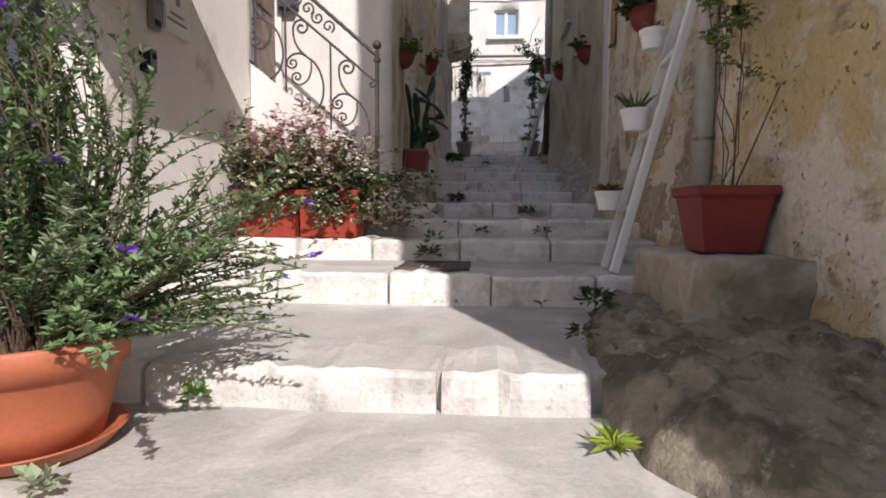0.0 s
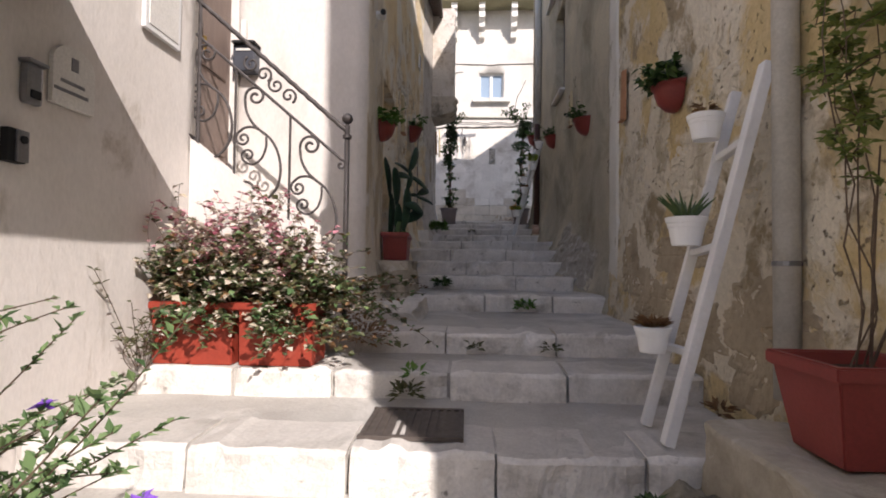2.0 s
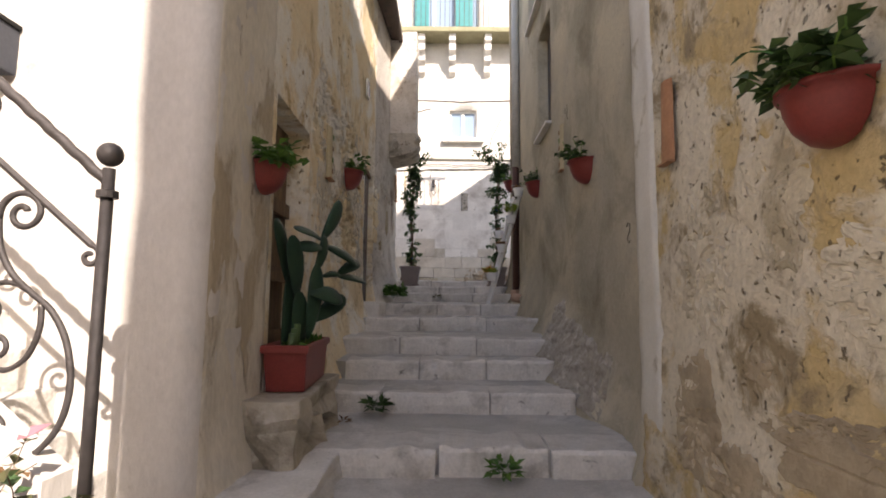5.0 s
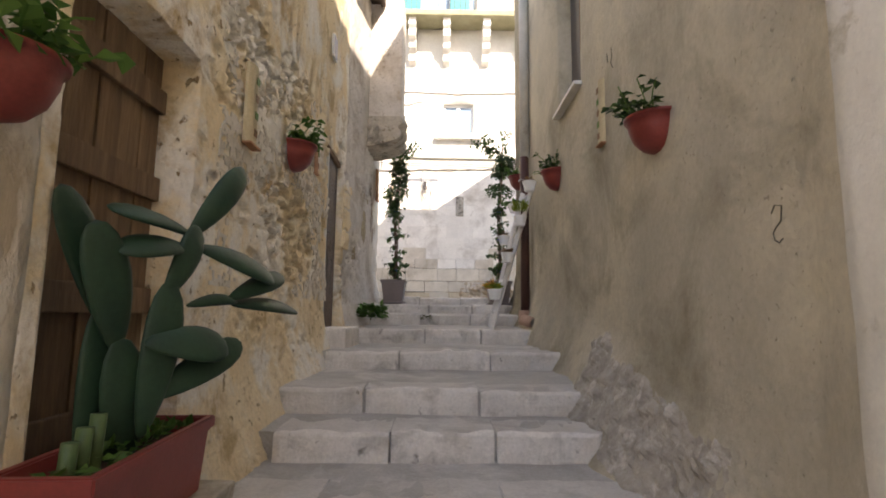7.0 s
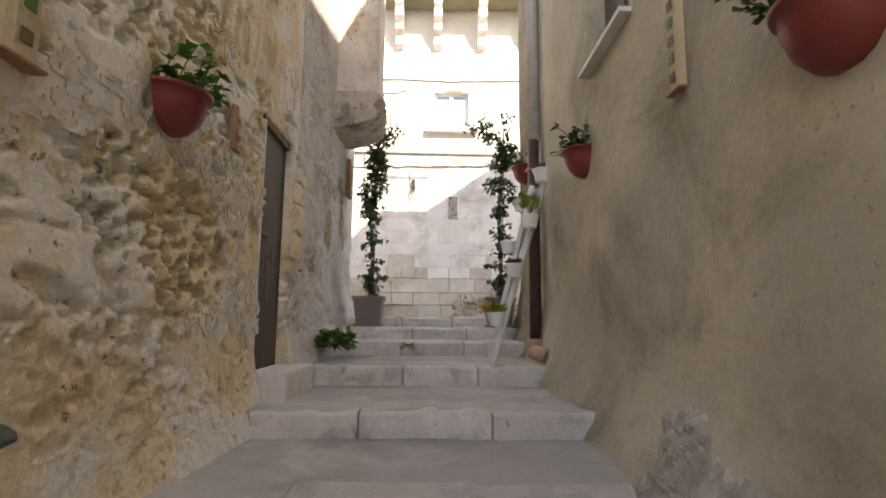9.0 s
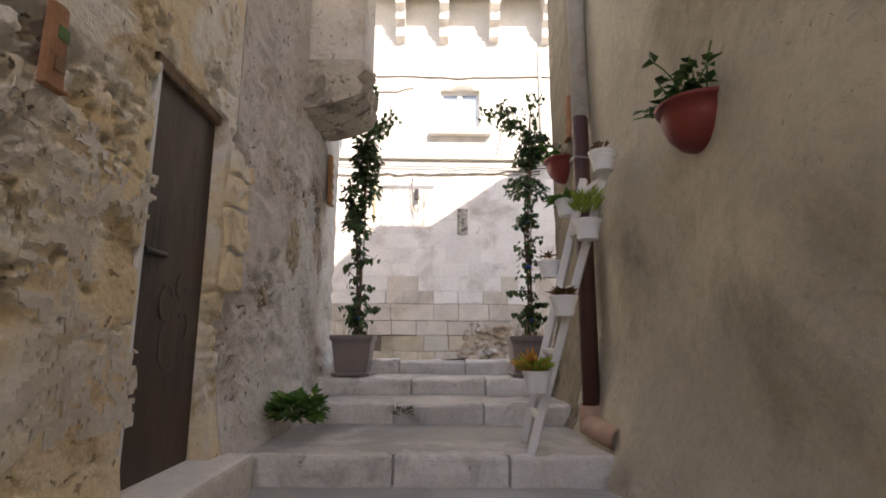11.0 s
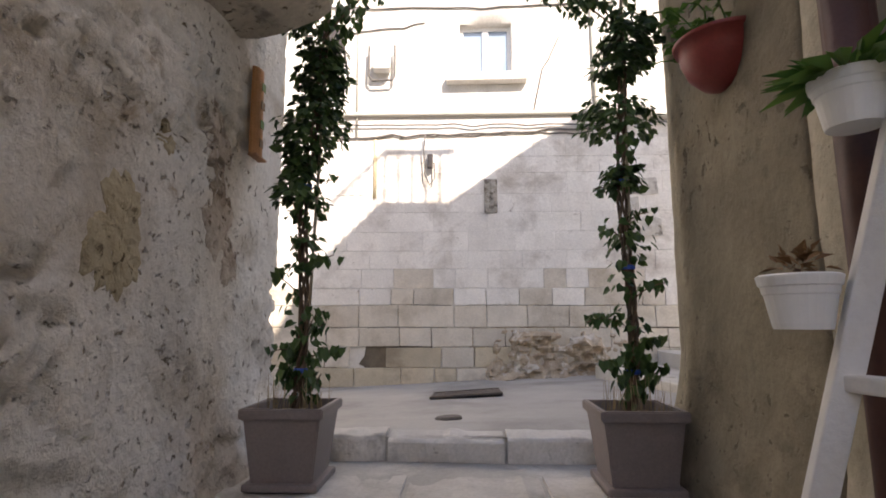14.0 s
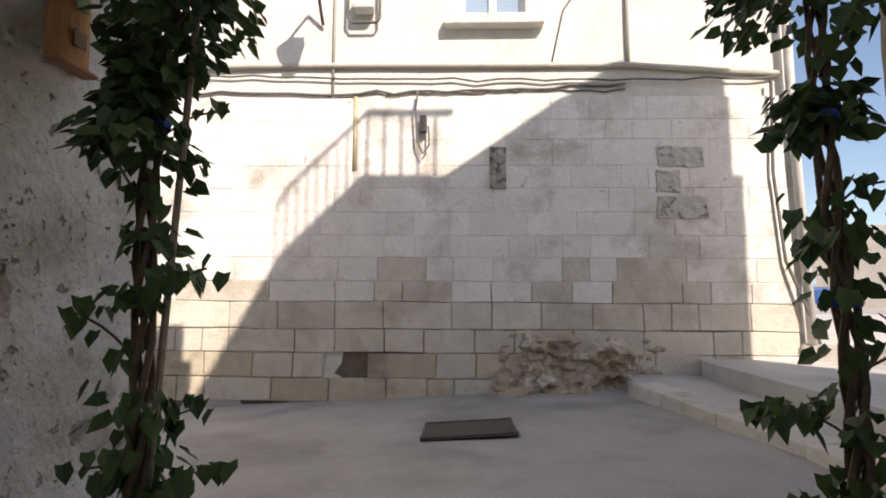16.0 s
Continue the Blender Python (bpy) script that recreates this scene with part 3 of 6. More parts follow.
SKIN = surf("clinging old plaster", (0.72, 0.655, 0.555), (0.62, 0.555, 0.46), 3.0, 0.95, 0.9, 32, (0.78, 0.735, 0.66), 1.6, 0.48, 0.60, relief=0.2, third=(0.50, 0.41, 0.29), third_scale=4.5, third_lo=0.58, third_hi=0.68, speck=0.3)
bm = bmesh.new()
cells = {}
for i in range(150):
    for j in range(100):
        y0, z0 = 7.95 + 0.02 * i, 2.85 + 0.02 * j
        if skin_at(y0 + 0.01, z0 + 0.01) < 0.08 or nz(y0, z0 * 1.5, 7.7, 9.5) > 0.16 or nz(y0, z0 * 1.25, 1.7, 19.0) > 0.27:
            continue
        quad = []
        for a, b in ((i, j), (i + 1, j), (i + 1, j + 1), (i, j + 1)):
            if (a, b) not in cells:
                y, z = 7.95 + 0.02 * a + 0.006 * nz(a, b, 1, 0.7), 2.85 + 0.02 * b + 0.006 * nz(a, b, 5, 0.7)
                cells[a, b] = bm.verts.new((-1.03 + left_shape(y - Y_LEFT, z) + 0.007, y, z))
            quad.append(cells[a, b])
        bm.faces.new(quad)
edge = [e for e in bm.edges if e.is_boundary]
ex = bmesh.ops.extrude_edge_only(bm, edges=edge)
for v in [g for g in ex["geom"] if isinstance(g, bmesh.types.BMVert)]:
    v.co.x -= 0.02
tagged(link("plaster_skin", bm, SKIN), "remnants of old grey plaster on the eroded stone", "wall", kind="structure")
rough_wall("wall_pillar_front", (-2.27, 5.79, 0), (1, 0, 0), (0, -1, 0), 1.235, 1.0, 7.7, [],
           lambda u, z: 0.008 * nz(u, z, 1, 1.5) + 0.02 + 0.05 * max(0, (2.2 - z)) * 0.3, CREAM, 0.12, 6, 0.2, 0.5)
rough_wall("wall_left_near", (-2.25, -3.2, 0), (0, 1, 0), (1, 0, 0), 8.98, 0.0, 6.6,
           [(8.28, 8.93, 2.74, 4.85), (5.05, 5.98, 0.9, 3.05)], lambda u, z: 0.012 * nz(u, z, 3, 1.3), CREAM, 0.15, 6, 0.25, 4.0)


def right_x(y):
    return mix_line(y, [(-0.3, 1.62), (2.0, 1.52), (4.0, 1.44), (6.7, 1.44), (7.0, 1.55), (9.0, 1.53), (11, 1.52), (13.2, 1.49), (13.8, 1.50), (14.1, 1.58)])


def right_near(u, z):
    y = -0.3 + u
    foot = max(0.0, 1 - (z - mix_line(y, [(2, 0.8), (5, 1.35), (7, 1.5)])) / 0.8)
    return 1.5 - right_x(y) + pitted(y + 30, z, 0.025) + 0.04 * foot


def right_far(u, z):
    y = 6.62 + u
    floor = mix_line(y, [(6.6, 1.4), (7.75, 1.7), (9.2, 2.1), (11.7, 2.5), (14, 3.0)])
    foot = max(0.0, 1 - (z - floor) / 0.55)
    lump = foot ** 1.4 * (0.10 + 0.16 * over(1 - abs(y - 8.7) / 1.5, 0.0, 0.8) + 0.05 * nz(y, z, 9, 5.0))
    return 1.5 - right_x(y) + 0.014 * nz(y, z, 2, 1.2) + 0.005 * nz(y, z, 5, 6.0) + 0.004 * over(y, 9.5, 11.0) * nz(y, z, 1, 13.0) + lump


rough_wall("wall_right_near", (1.5, -0.3, 0), (0, 1, 0), (-1, 0, 0), 6.92, 0.0, 10.8, [], right_near, OCHRE, 0.05, 4.4, 0.3, 4.8)
rough_wall("wall_right_far", (1.5, 6.62, 0), (0, 1, 0), (-1, 0, 0), 6.1, 1.2, 9.95,
           [(3.15, 4.0, 4.9, 6.45), (3.7, 4.75, 6.95, 8.6)], right_far, GREY_PLASTER, 0.06, 6.6, 0.3, 4.8)
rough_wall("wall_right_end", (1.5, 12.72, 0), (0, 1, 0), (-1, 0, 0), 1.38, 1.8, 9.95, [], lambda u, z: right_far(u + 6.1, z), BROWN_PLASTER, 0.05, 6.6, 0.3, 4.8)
rough_wall("wall_right_band", (1.5, 6.36, 0), (0, 1, 0), (-1, 0, 0), 0.36, 1.3, 9.0, [],
           lambda u, z: 0.075 + 0.012 * nz(u, z, 6, 4) - 0.12 * (1 if u > 0.33 + 0.03 * nz(z, 0, 1, 3) else 0), WHITE_BAND, 0.06, 5.6, 0.2, 0.3)
# bare rubble where the render has fallen at the wall foot
bm = bmesh.new()
grid = []
for i in range(64):
    col = []
    for j in range(26):
        y = 7.55 + 1.9 * i / 63
        floor = mix_line(y, [(6.6, 1.4), (7.75, 1.74), (9.2, 2.1), (10.6, 2.28)])
        z = floor - 0.1 + 0.62 * j / 25
        edge = min((y - 7.55) / 0.25, (9.45 - y) / 0.25, (floor + 0.40 + 0.14 * nz(y, 1, 2, 3) - z) / 0.06, 1.0)
        stones = abs(nz(y, z * 1.3, 6, 8.0)) * 0.06 + abs(nz(y, z, 2, 17.0)) * 0.03
        col.append(bm.verts.new((1.5 - right_far(y - 6.62, z) - (max(-0.6, edge) * 0.015 + (stones - 0.015 if edge > 0 else 0)), y, z)))
    grid.append(col)
for i in range(63):
    for j in range(25):
        bm.faces.new((grid[i][j], grid[i][j + 1], grid[i + 1][j + 1], grid[i + 1][j]))
RUBBLE = surf("grey rubble", (0.46, 0.42, 0.36), (0.30, 0.27, 0.225), 9, 0.95, 1.0, 28, (0.55, 0.51, 0.45), 5, 0.53, 0.6)
tagged(link("rubble_patch", bm, RUBBLE), "bare grey rubble where the render has fallen", "rubble", kind="structure")
BARE_STONE = surf("bare weathered stone", (0.50, 0.42, 0.29), (0.36, 0.295, 0.195), 6, 0.95, 1.0, 26, (0.25, 0.20, 0.135), 3.5, 0.54, 0.64, relief=-0.5, shaded_pits=(18.0, 0.61, 0.65, (0.17, 0.13, 0.08)))
BARE_CEMENT = surf("bare grey brown backing", (0.48, 0.40, 0.285), (0.38, 0.31, 0.215), 4, 0.95, 0.8, 26, (0.30, 0.245, 0.17), 2.2, 0.52, 0.68, relief=-0.3)


def scar(y0, z0, ry, rz, seed, surface, side, material, label):
    """Ragged place where the plaster has come off, following the wall."""
    bm = bmesh.new()
    size = max(ry, rz)
    rings, segs, last = [], max(48, round(size * 240)), max(8, round(size / 0.022))
    for i in range(1, last + 1):
        f = i / last
        ring = []
        for k in range(segs):
            a = 2 * math.pi * k / segs
            w = 1 + 0.55 * nz(math.cos(a) * 1.3, math.sin(a) * 1.3, seed) + 0.28 * nz(math.cos(a) * 4, math.sin(a) * 4, seed + 3) + 0.10 * nz(math.cos(a) * 13, math.sin(a) * 13, seed + 5)
            y, z = y0 + ry * f * w * math.cos(a), z0 + rz * f * w * math.sin(a)
            lift = -0.008 if i == last else (0.002 if i == last - 1 else 0.006 + 0.006 * nz(y, z, seed, 9))
            ring.append(bm.verts.new((surface(y, z) + side * lift, y, z)))
        rings.append(ring)
    for a, b in zip(rings, rings[1:]):
        for k in range(segs):
            bm.faces.new((a[k], a[(k + 1) % segs], b[(k + 1) % segs], b[k]))
    bm.faces.new(rings[0])
    bmesh.ops.recalc_face_normals(bm, faces=bm.faces)
    return tagged(link("plaster_scar", bm, material), label, "wall", kind="structure")


def left_x(y, z):
    return -1.03 + left_shape(y - Y_LEFT, z)


def near_x(y, z):
    return 1.5 - right_near(y + 0.3, z)


scar(12.90, 4.03, 0.15, 0.26, 1.0, left_x, 1, BARE_STONE, "brown stone bared where the white plaster has fallen")
scar(13.17, 4.50, 0.05, 0.07, 2.4, left_x, 1, BARE_STONE, "small bare patch in the white plaster")
scar(12.35, 3.55, 0.05, 0.10, 4.4, left_x, 1, BARE_STONE, "small bare patch in the white plaster")
for y, z, ry, rz, seed in ((3.75, 1.55, 0.50, 0.34, 3.1), (4.9, 1.75, 0.26, 0.14, 5.3), (5.4, 2.25, 0.10, 0.07, 7.7), (4.3, 2.15, 0.14, 0.10, 9.2), (5.6, 1.75, 0.22, 0.22, 11.9)):
    scar(y, z, ry, rz, seed, near_x, -1, BARE_CEMENT, "brown backing bared where the ochre plaster has peeled")
OLD_SKIN = surf("old cream skim coat", (0.70, 0.635, 0.51), (0.60, 0.54, 0.42), 3.5, 0.95, 0.9, 30, (0.46, 0.40, 0.29), 2.6, 0.50, 0.62, relief=-0.5, shaded_pits=(26.0, 0.62, 0.68, (0.33, 0.27, 0.18)))
for y, z, ry, rz, seed in ((4.65, 2.62, 0.42, 0.20, 21.3), (5.25, 2.95, 0.22, 0.30, 23.9), (4.2, 3.05, 0.18, 0.14, 26.1), (5.85, 2.75, 0.22, 0.42, 29.4), (3.95, 2.35, 0.14, 0.22, 31.8)):
    scar(y, z, ry, rz, seed, near_x, -1, OLD_SKIN, "older cream coat bared under the ochre plaster")
for y, z, ry, rz, seed in ((4.85, 2.02, 0.55, 0.16, 41.3), (5.95, 1.95, 0.24, 0.30, 43.7), (4.55, 1.50, 0.45, 0.22, 47.2), (5.3, 1.60, 0.45, 0.20, 51.5)):
    scar(y, z, ry, rz, seed, near_x, -1, BARE_CEMENT, "brown backing bared where the ochre plaster has peeled")
STAINED = surf("brown stained plaster", (0.56, 0.485, 0.42), (0.42, 0.35, 0.29), 6, 0.95, 0.8, 28, (0.30, 0.235, 0.18), 5.0, 0.53, 0.66, relief=-0.3, shaded_pits=(17.0, 0.60, 0.64, (0.20, 0.15, 0.11)))
for y, z, ry, rz, seed in ((13.65, 4.23, 0.16, 0.20, 2.2), (13.78, 4.01, 0.10, 0.13, 8.8), (13.60, 4.63, 0.15, 0.20, 5.1)):
    scar(y, z, ry, rz, seed, left_x, 1, STAINED, "brown stained place in the white plaster")
# roof room of the right-hand house, with a sloping top
bm = bmesh.new()
ring = [[bm.verts.new((x, y, z)) for x, z in ((2.6, 10.0), (4.85, 11.55), (6.2, 11.35), (6.2, 10.0))] for y in (9.0, 14.05)]
for k in range(4):
    bm.faces.new((ring[0][k], ring[0][(k + 1) % 4], ring[1][(k + 1) % 4], ring[1][k]))
bm.faces.new(ring[0][::-1])
bm.faces.new(ring[1])
tagged(link("roof_room", bm, GREY_PLASTER), kind="structure")
# block added unseen behind the walker, shutting out low sky on the lower street
tagged(link("house_behind", boxed(-9, 8, -13, -9, -0.2, 8), CREAM), "unseen plastered block added behind the walker to close the lower street", "house", kind="structure")

# ---- facade across the upper street ----
rough_wall("wall_facade", (-12.0, 19.1, 0), (1, 0, 0), (0, -1, 0), 16.5, 1.6, 15.5,
           [(12.28, 13.13, 7.72, 8.62), (11.05, 13.2, 11.0, 13.2)], lambda u, z: 0.01 * nz(u, z, 8, 1.1), FACADE, 0.3, 9, 0.25, 6.0)

# facade masonry: each visible block proud of its joints
blocks = empty("facade_masonry", "limewashed stone blockwork with open joints", "wall", kind="structure")
part("joint_bed", boxed(-4.6, 4.5, 19.066, 19.12, 4.2, 6.5), JOINT, blocks)
part("joint_bed", boxed(-4.6, 4.5, 19.10, 19.13, 2.3, 4.2), DARK_JOINT, blocks)
DUSTY_STONE = surf("dusty pale blocks", (0.68, 0.62, 0.53), (0.57, 0.515, 0.43), 4, 0.95, 0.6, 40, (0.42, 0.365, 0.285), 1.6, 0.5, 0.7, vary=0.09)


def rubbed(bm, amount):
    """Block with corners worn out of true."""
    for v in bm.verts:
        v.co += Vector((nz(*v.co, 3.3), 0.4 * nz(*v.co, 5.1), nz(*v.co, 4.2))) * amount
    return bm


z, row = 2.73, 0
rb = random.Random(3)
while z < 6.45:
    h = (0.30, 0.31, 0.29, 0.34, 0.26, 0.30, 0.28)[row % 7]
    x = -4.6 + rb.uniform(-0.3, 0)
    while x < 4.45:
        w = rb.choice((0.34, 0.5, 0.62, 0.72, 0.85))
        x1 = min(x + w, 4.47)
        if row == 1 and x < -1.42 - 0.01 and x1 > -1.6:
            x1 = -1.42
        elif row == 1 and abs(x + 1.42) < 0.01:
            x1 = -0.87
        hole = row == 1 and abs(x + 1.42) < 0.01
        if x1 - x > 0.12:
            proud = rb.uniform(-0.004, 0.004) - (0.16 if hole else 0.0)
            g = 0.006 if z < 3.6 and x < 1 else (0.0035 if z < 4.4 else 0.001)
            bb = rubbed(boxed(max(x, -4.6) + g, x1 - g, 19.055 - proud, 19.24, z + g, z + h - g, 0.014 if z < 4 else 0.006), 0.0 if hole else (0.024 if z < 4 else 0.008))
            part("stone_block", bb, WARM_STONE if z < 3.25 and x < 0.8 and rb.random() < 0.6 else (DUSTY_STONE if z < 3.9 or (z < 4.3 and rb.random() < 0.4) else FACADE_STONE), blocks)
        x = x1
    z += h
    row += 1
bm = bmesh.new()
g = []
for i in range(72):
    col = []
    for j in range(28):
        x, zz = 0.40 + 2.7 * i / 71, 2.75 + 0.98 * j / 27
        edge = min(1, (x - 0.66 + 0.22 * nz(x, zz, 6, 2.5)) / 0.12, (2.75 - x + 0.4 * nz(x, zz, 9, 3)) / 0.4, (3.60 + 0.16 * nz(x, 1, 1, 2.5) - zz) / 0.12)
        d = 0.30 * (1 - j / 27) ** 1.3 * max(0, edge) + (0.20 * nz(x, zz, 3, 3.2) + 0.16 * nz(x, zz * 1.4, 8, 7) + 0.08 * nz(x, zz, 2, 15)) * max(0, min(1, edge)) - 0.03
        col.append(bm.verts.new((x, 19.06 - d, zz)))
    g.append(col)
for i in range(71):
    for j in range(27):
        bm.faces.new((g[i][j], g[i + 1][j], g[i + 1][j + 1], g[i][j + 1]))
tagged(link("rubble_base", bm, ROCK), "broken rubble at the foot of the facade", "rubble", kind="structure")


def window(name, x0, x1, z0, z1, y, parent_label, mullions=1):
    w = empty(name, parent_label, "window", kind="structure")
    t = 0.06
    for a in (boxed(x0, x0 + t, y, y + 0.06, z0, z1, 0.006), boxed(x1 - t, x1, y, y + 0.06, z0, z1, 0.006), boxed(x0 + t, x1 - t, y, y + 0.06, z1 - t, z1, 0.006), boxed(x0 + t, x1 - t, y, y + 0.06, z0, z0 + t, 0.006)):
        part("window_frame", a, WHITE_FRAME, w)
    for k in range(mullions):
        c = x0 + (x1 - x0) * (k + 1) / (mullions + 1)
        part("mullion", boxed(c - 0.05, c + 0.05, y - 0.01, y + 0.05, z0 + t, z1 - t, 0.006), WHITE_FRAME, w)
    part("pane", boxed(x0 + t, x1 - t, y + 0.03, y + 0.036, z0 + t, z1 - t), GLASS, w)
    return w


w1 = window("window_1", 0.28, 1.13, 7.72, 8.62, 19.22, "white two-leaf window with pale stone sill in the facade")
part("window_sill", boxed(0.06, 1.36, 18.93, 19.14, 7.56, 7.70, 0.02), FACADE_STONE, w1, "moulded pale stone sill")
w2 = window("window_2", -0.95, 1.2, 11.0, 13.2, 19.24, "tall balcony window with teal shutters", 2)
part("shutter", boxed(0.45, 1.0, 19.02, 19.07, 11.05, 13.1, 0.01), SHUTTER, w2, "teal louvred shutter")
part("shutter", boxed(-0.85, -0.4, 19.02, 19.07, 11.05, 13.1, 0.01), SHUTTER, w2, "teal louvred shutter")

balcony = empty("balcony", "stone balcony on carved corbels", "balcony")
part("slab", boxed(-2.6, 3.3, 18.32, 19.1, 10.82, 10.98, 0.03), surf("mossy slab", (0.36, 0.34, 0.22), (0.26, 0.24, 0.15), 3, 0.9, 0.5, 40), balcony, "weathered slab with mossy edge")
for x in (-1.75, -0.6, 0.35, 1.45, 2.6):
    bm = bmesh.new()
    prof = [(19.1, 10.82), (18.45, 10.82), (18.45, 10.62), (18.55, 10.56), (18.56, 10.36), (18.72, 10.28), (18.74, 10.10), (18.88, 10.0), (18.92, 9.80), (19.1, 9.72)]
    a = [bm.verts.new((x - 0.10, y, z)) for y, z in prof]
    b = [bm.verts.new((x + 0.10, y, z)) for y, z in prof]
    for k in range(len(prof)):
        j = (k + 1) % len(prof)
        bm.faces.new((a[k], a[j], b[j], b[k]))
    bm.faces.new(a[::-1])
    bm.faces.new(b)
    part("corbel", bm, FACADE_STONE, balcony)
for k in range(40):
    part("baluster", tube(bmesh.new(), [(-2.55 + 0.148 * k, 18.38, 10.98), (-2.55 + 0.148 * k, 18.38, 11.9)], 0.009, 5), IRON, balcony)
part("handrail", boxed(-2.58, 3.26, 18.36, 18.40, 11.9, 11.93), IRON, balcony)


def sag(x0, z0, x1, z1, y, drop, seg=18, wob=0.0):
    return [(x0 + (x1 - x0) * k / seg, y, z0 + (z1 - z0) * k / seg - drop * 4 * (k / seg) * (1 - k / seg) + wob * nz(x0 + k * 0.7, z0, 3, 1)) for k in range(seg + 1)]


def cable(name, pts, r, label, material=CABLE):
    return tagged(link(name, tube(bmesh.new(), pts, r, 5), material, smooth=True), label, "cable")


pw = surf("painted conduit", (0.50, 0.48, 0.42), (0.42, 0.40, 0.35), 5, 0.7, 0.2)
cable("conduit", [(-4.5, 19.06, 7.02), (-2, 19.06, 7.06), (2.4, 19.06, 7.03), (4.36, 19.06, 6.9)], 0.04, "painted conduit pipe along the facade", pw)
cable("conduit", [(-1.08, 19.045, 5.66), (-1.08, 19.045, 6.62)], 0.03, "short yellowed conduit on the facade", PAINTED_TILE)
cable("conduit", [(2.44, 19.07, 7.05), (2.44, 19.07, 9.6)], 0.028, "thin grey conduit running up the facade", pw)
cable("conduit", [(-1.40, 19.08, 6.6), (-1.40, 19.08, 9.6)], 0.022, "thin grey conduit running up the facade", pw)
cable("cable", sag(-4.5, 6.98, 4.3, 6.84, 19.05, 0.05, 30, 0.05), 0.014, "grey cable sagging along the facade")
cable("cable", sag(-4.5, 6.72, 2.4, 6.78, 19.07, 0.06, 30, 0.06), 0.017, "grey cable sagging along the facade")
cable("cable", sag(-4.5, 6.58, -0.8, 6.70, 19.08, 0.12, 22, 0.05), 0.012, "grey cable sagging along the facade")
cable("cable", sag(-0.7, 6.66, 2.4, 6.70, 19.08, -0.03, 22, 0.05), 0.012, "grey cable sagging along the facade")
cable("cable", sag(-4.5, 9.15, 2.8, 8.95, 19.08, 0.12, 24, 0.05), 0.014, "grey cable sagging along the facade")
cable("cable", sag(-4.5, 8.75, -0.3, 8.65, 19.085, 0.2, 24, 0.12), 0.012, "grey cable sagging along the facade")
cable("cable", [(1.9, 19.09, 8.35), (1.72, 19.085, 7.95), (1.62, 19.085, 7.8), (1.46, 19.09, 7.06)], 0.011, "loose dark cable end on the facade")
cable("cable", [(-0.27, 18.97, 6.68), (-0.30, 18.96, 6.4), (-0.27, 18.96, 6.0), (-0.2, 18.95, 5.84), (-0.12, 18.96, 5.95), (-0.13, 18.96, 6.2)], 0.013, "hanging cable loop on the facade")
hook = tagged(link("cable_clip", boxed(-0.24, -0.15, 18.93, 19.03, 6.12, 6.34, 0.012), IRON), "dark iron cable clip on the wall", "clip")
meter = empty("meter_box", "pale gas meter with bent pipes on the facade", "meter")
part("housing", boxed(-1.13, -0.85, 18.86, 19.06, 7.75, 8.02, 0.05), MARBLE, meter)
part("pipe", tube(bmesh.new(), [(-1.2, 18.97, 8.2), (-1.2, 18.97, 7.68), (-1.14, 18.97, 7.6), (-0.82, 18.97, 7.6), (-0.78, 18.97, 7.66), (-0.78, 18.97, 8.2)], 0.02), CABLE, meter)
lampb = empty("street_lamp", "old wall lantern on an iron arm", "lamp")
part("arm", tube(bmesh.new(), [(-1.55, 19.06, 7.62), (-1.57, 18.7, 8.12), (-1.58, 18.3, 8.2)], 0.022), IRON, lampb)
bm = lathe(bmesh.new(), [(0.02, 0.26), (0.19, 0.14), (0.17, 0.12), (0.10, -0.22), (0.03, -0.26)], 6, (-1.58, 18.28, 7.92))
part("lantern", bm, IRON, lampb)
CARVED = surf("worn grey carving", (0.50, 0.46, 0.40), (0.33, 0.30, 0.255), 14, 0.95, 1.0, 30, (0.20, 0.175, 0.14), 9, 0.5, 0.58, relief=-0.8)
bm = boxed(0.65, 0.86, 19.03, 19.08, 5.40, 5.95, 0.02)
bmesh.ops.subdivide_edges(bm, edges=bm.edges[:], cuts=4, use_grid_fill=True)
for v in bm.verts:
    v.co.y -= max(0, nz(v.co.x, v.co.z, 1, 11)) * 0.09
tagged(link("carved_relief", bm, CARVED), "worn stone relief set in the facade", "relief")
PECKED = surf("pecked pale stone", (0.60, 0.57, 0.52), (0.48, 0.45, 0.40), 9, 0.95, 1.0, 26, (0.30, 0.27, 0.23), 7, 0.56, 0.64, relief=-0.8)
for x0, x1, z0, z1 in ((2.76, 3.34, 5.68, 5.95), (2.74, 3.05, 5.36, 5.64), (2.75, 3.38, 5.02, 5.30)):
    bm = boxed(x0, x1, 19.04, 19.08, z0, z1, 0.015)
    bmesh.ops.subdivide_edges(bm, edges=bm.edges[:], cuts=7, use_grid_fill=True)
    for v in bm.verts:
        v.co += Vector((0.02 * nz(*v.co, 6), -0.035 * max(0, nz(v.co.x, v.co.z, 1, 12)), 0.02 * nz(*v.co, 7)))
    tagged(link("pecked_stone", bm, PECKED), "pecked and chipped stone in the facade", "stone", "pecked stones of the facade", "structure")
dp = empty("drainpipe", "cream drainpipe down the facade corner", "drainpipe")
part("pipe", tube(bmesh.new(), [(4.40, 18.98, 11), (4.42, 18.98, 6.5), (4.50, 18.98, 3.5)], 0.055, 10), PIPE_WHITE, dp, smooth=True)
part("cable", tube(bmesh.new(), [(4.2, 19.0, 6.8), (4.16, 19.0, 5.6), (4.25, 19.0, 4.5), (4.45, 18.95, 3.9), (4.6, 18.95, 3.4)], 0.02), CABLE, dp)

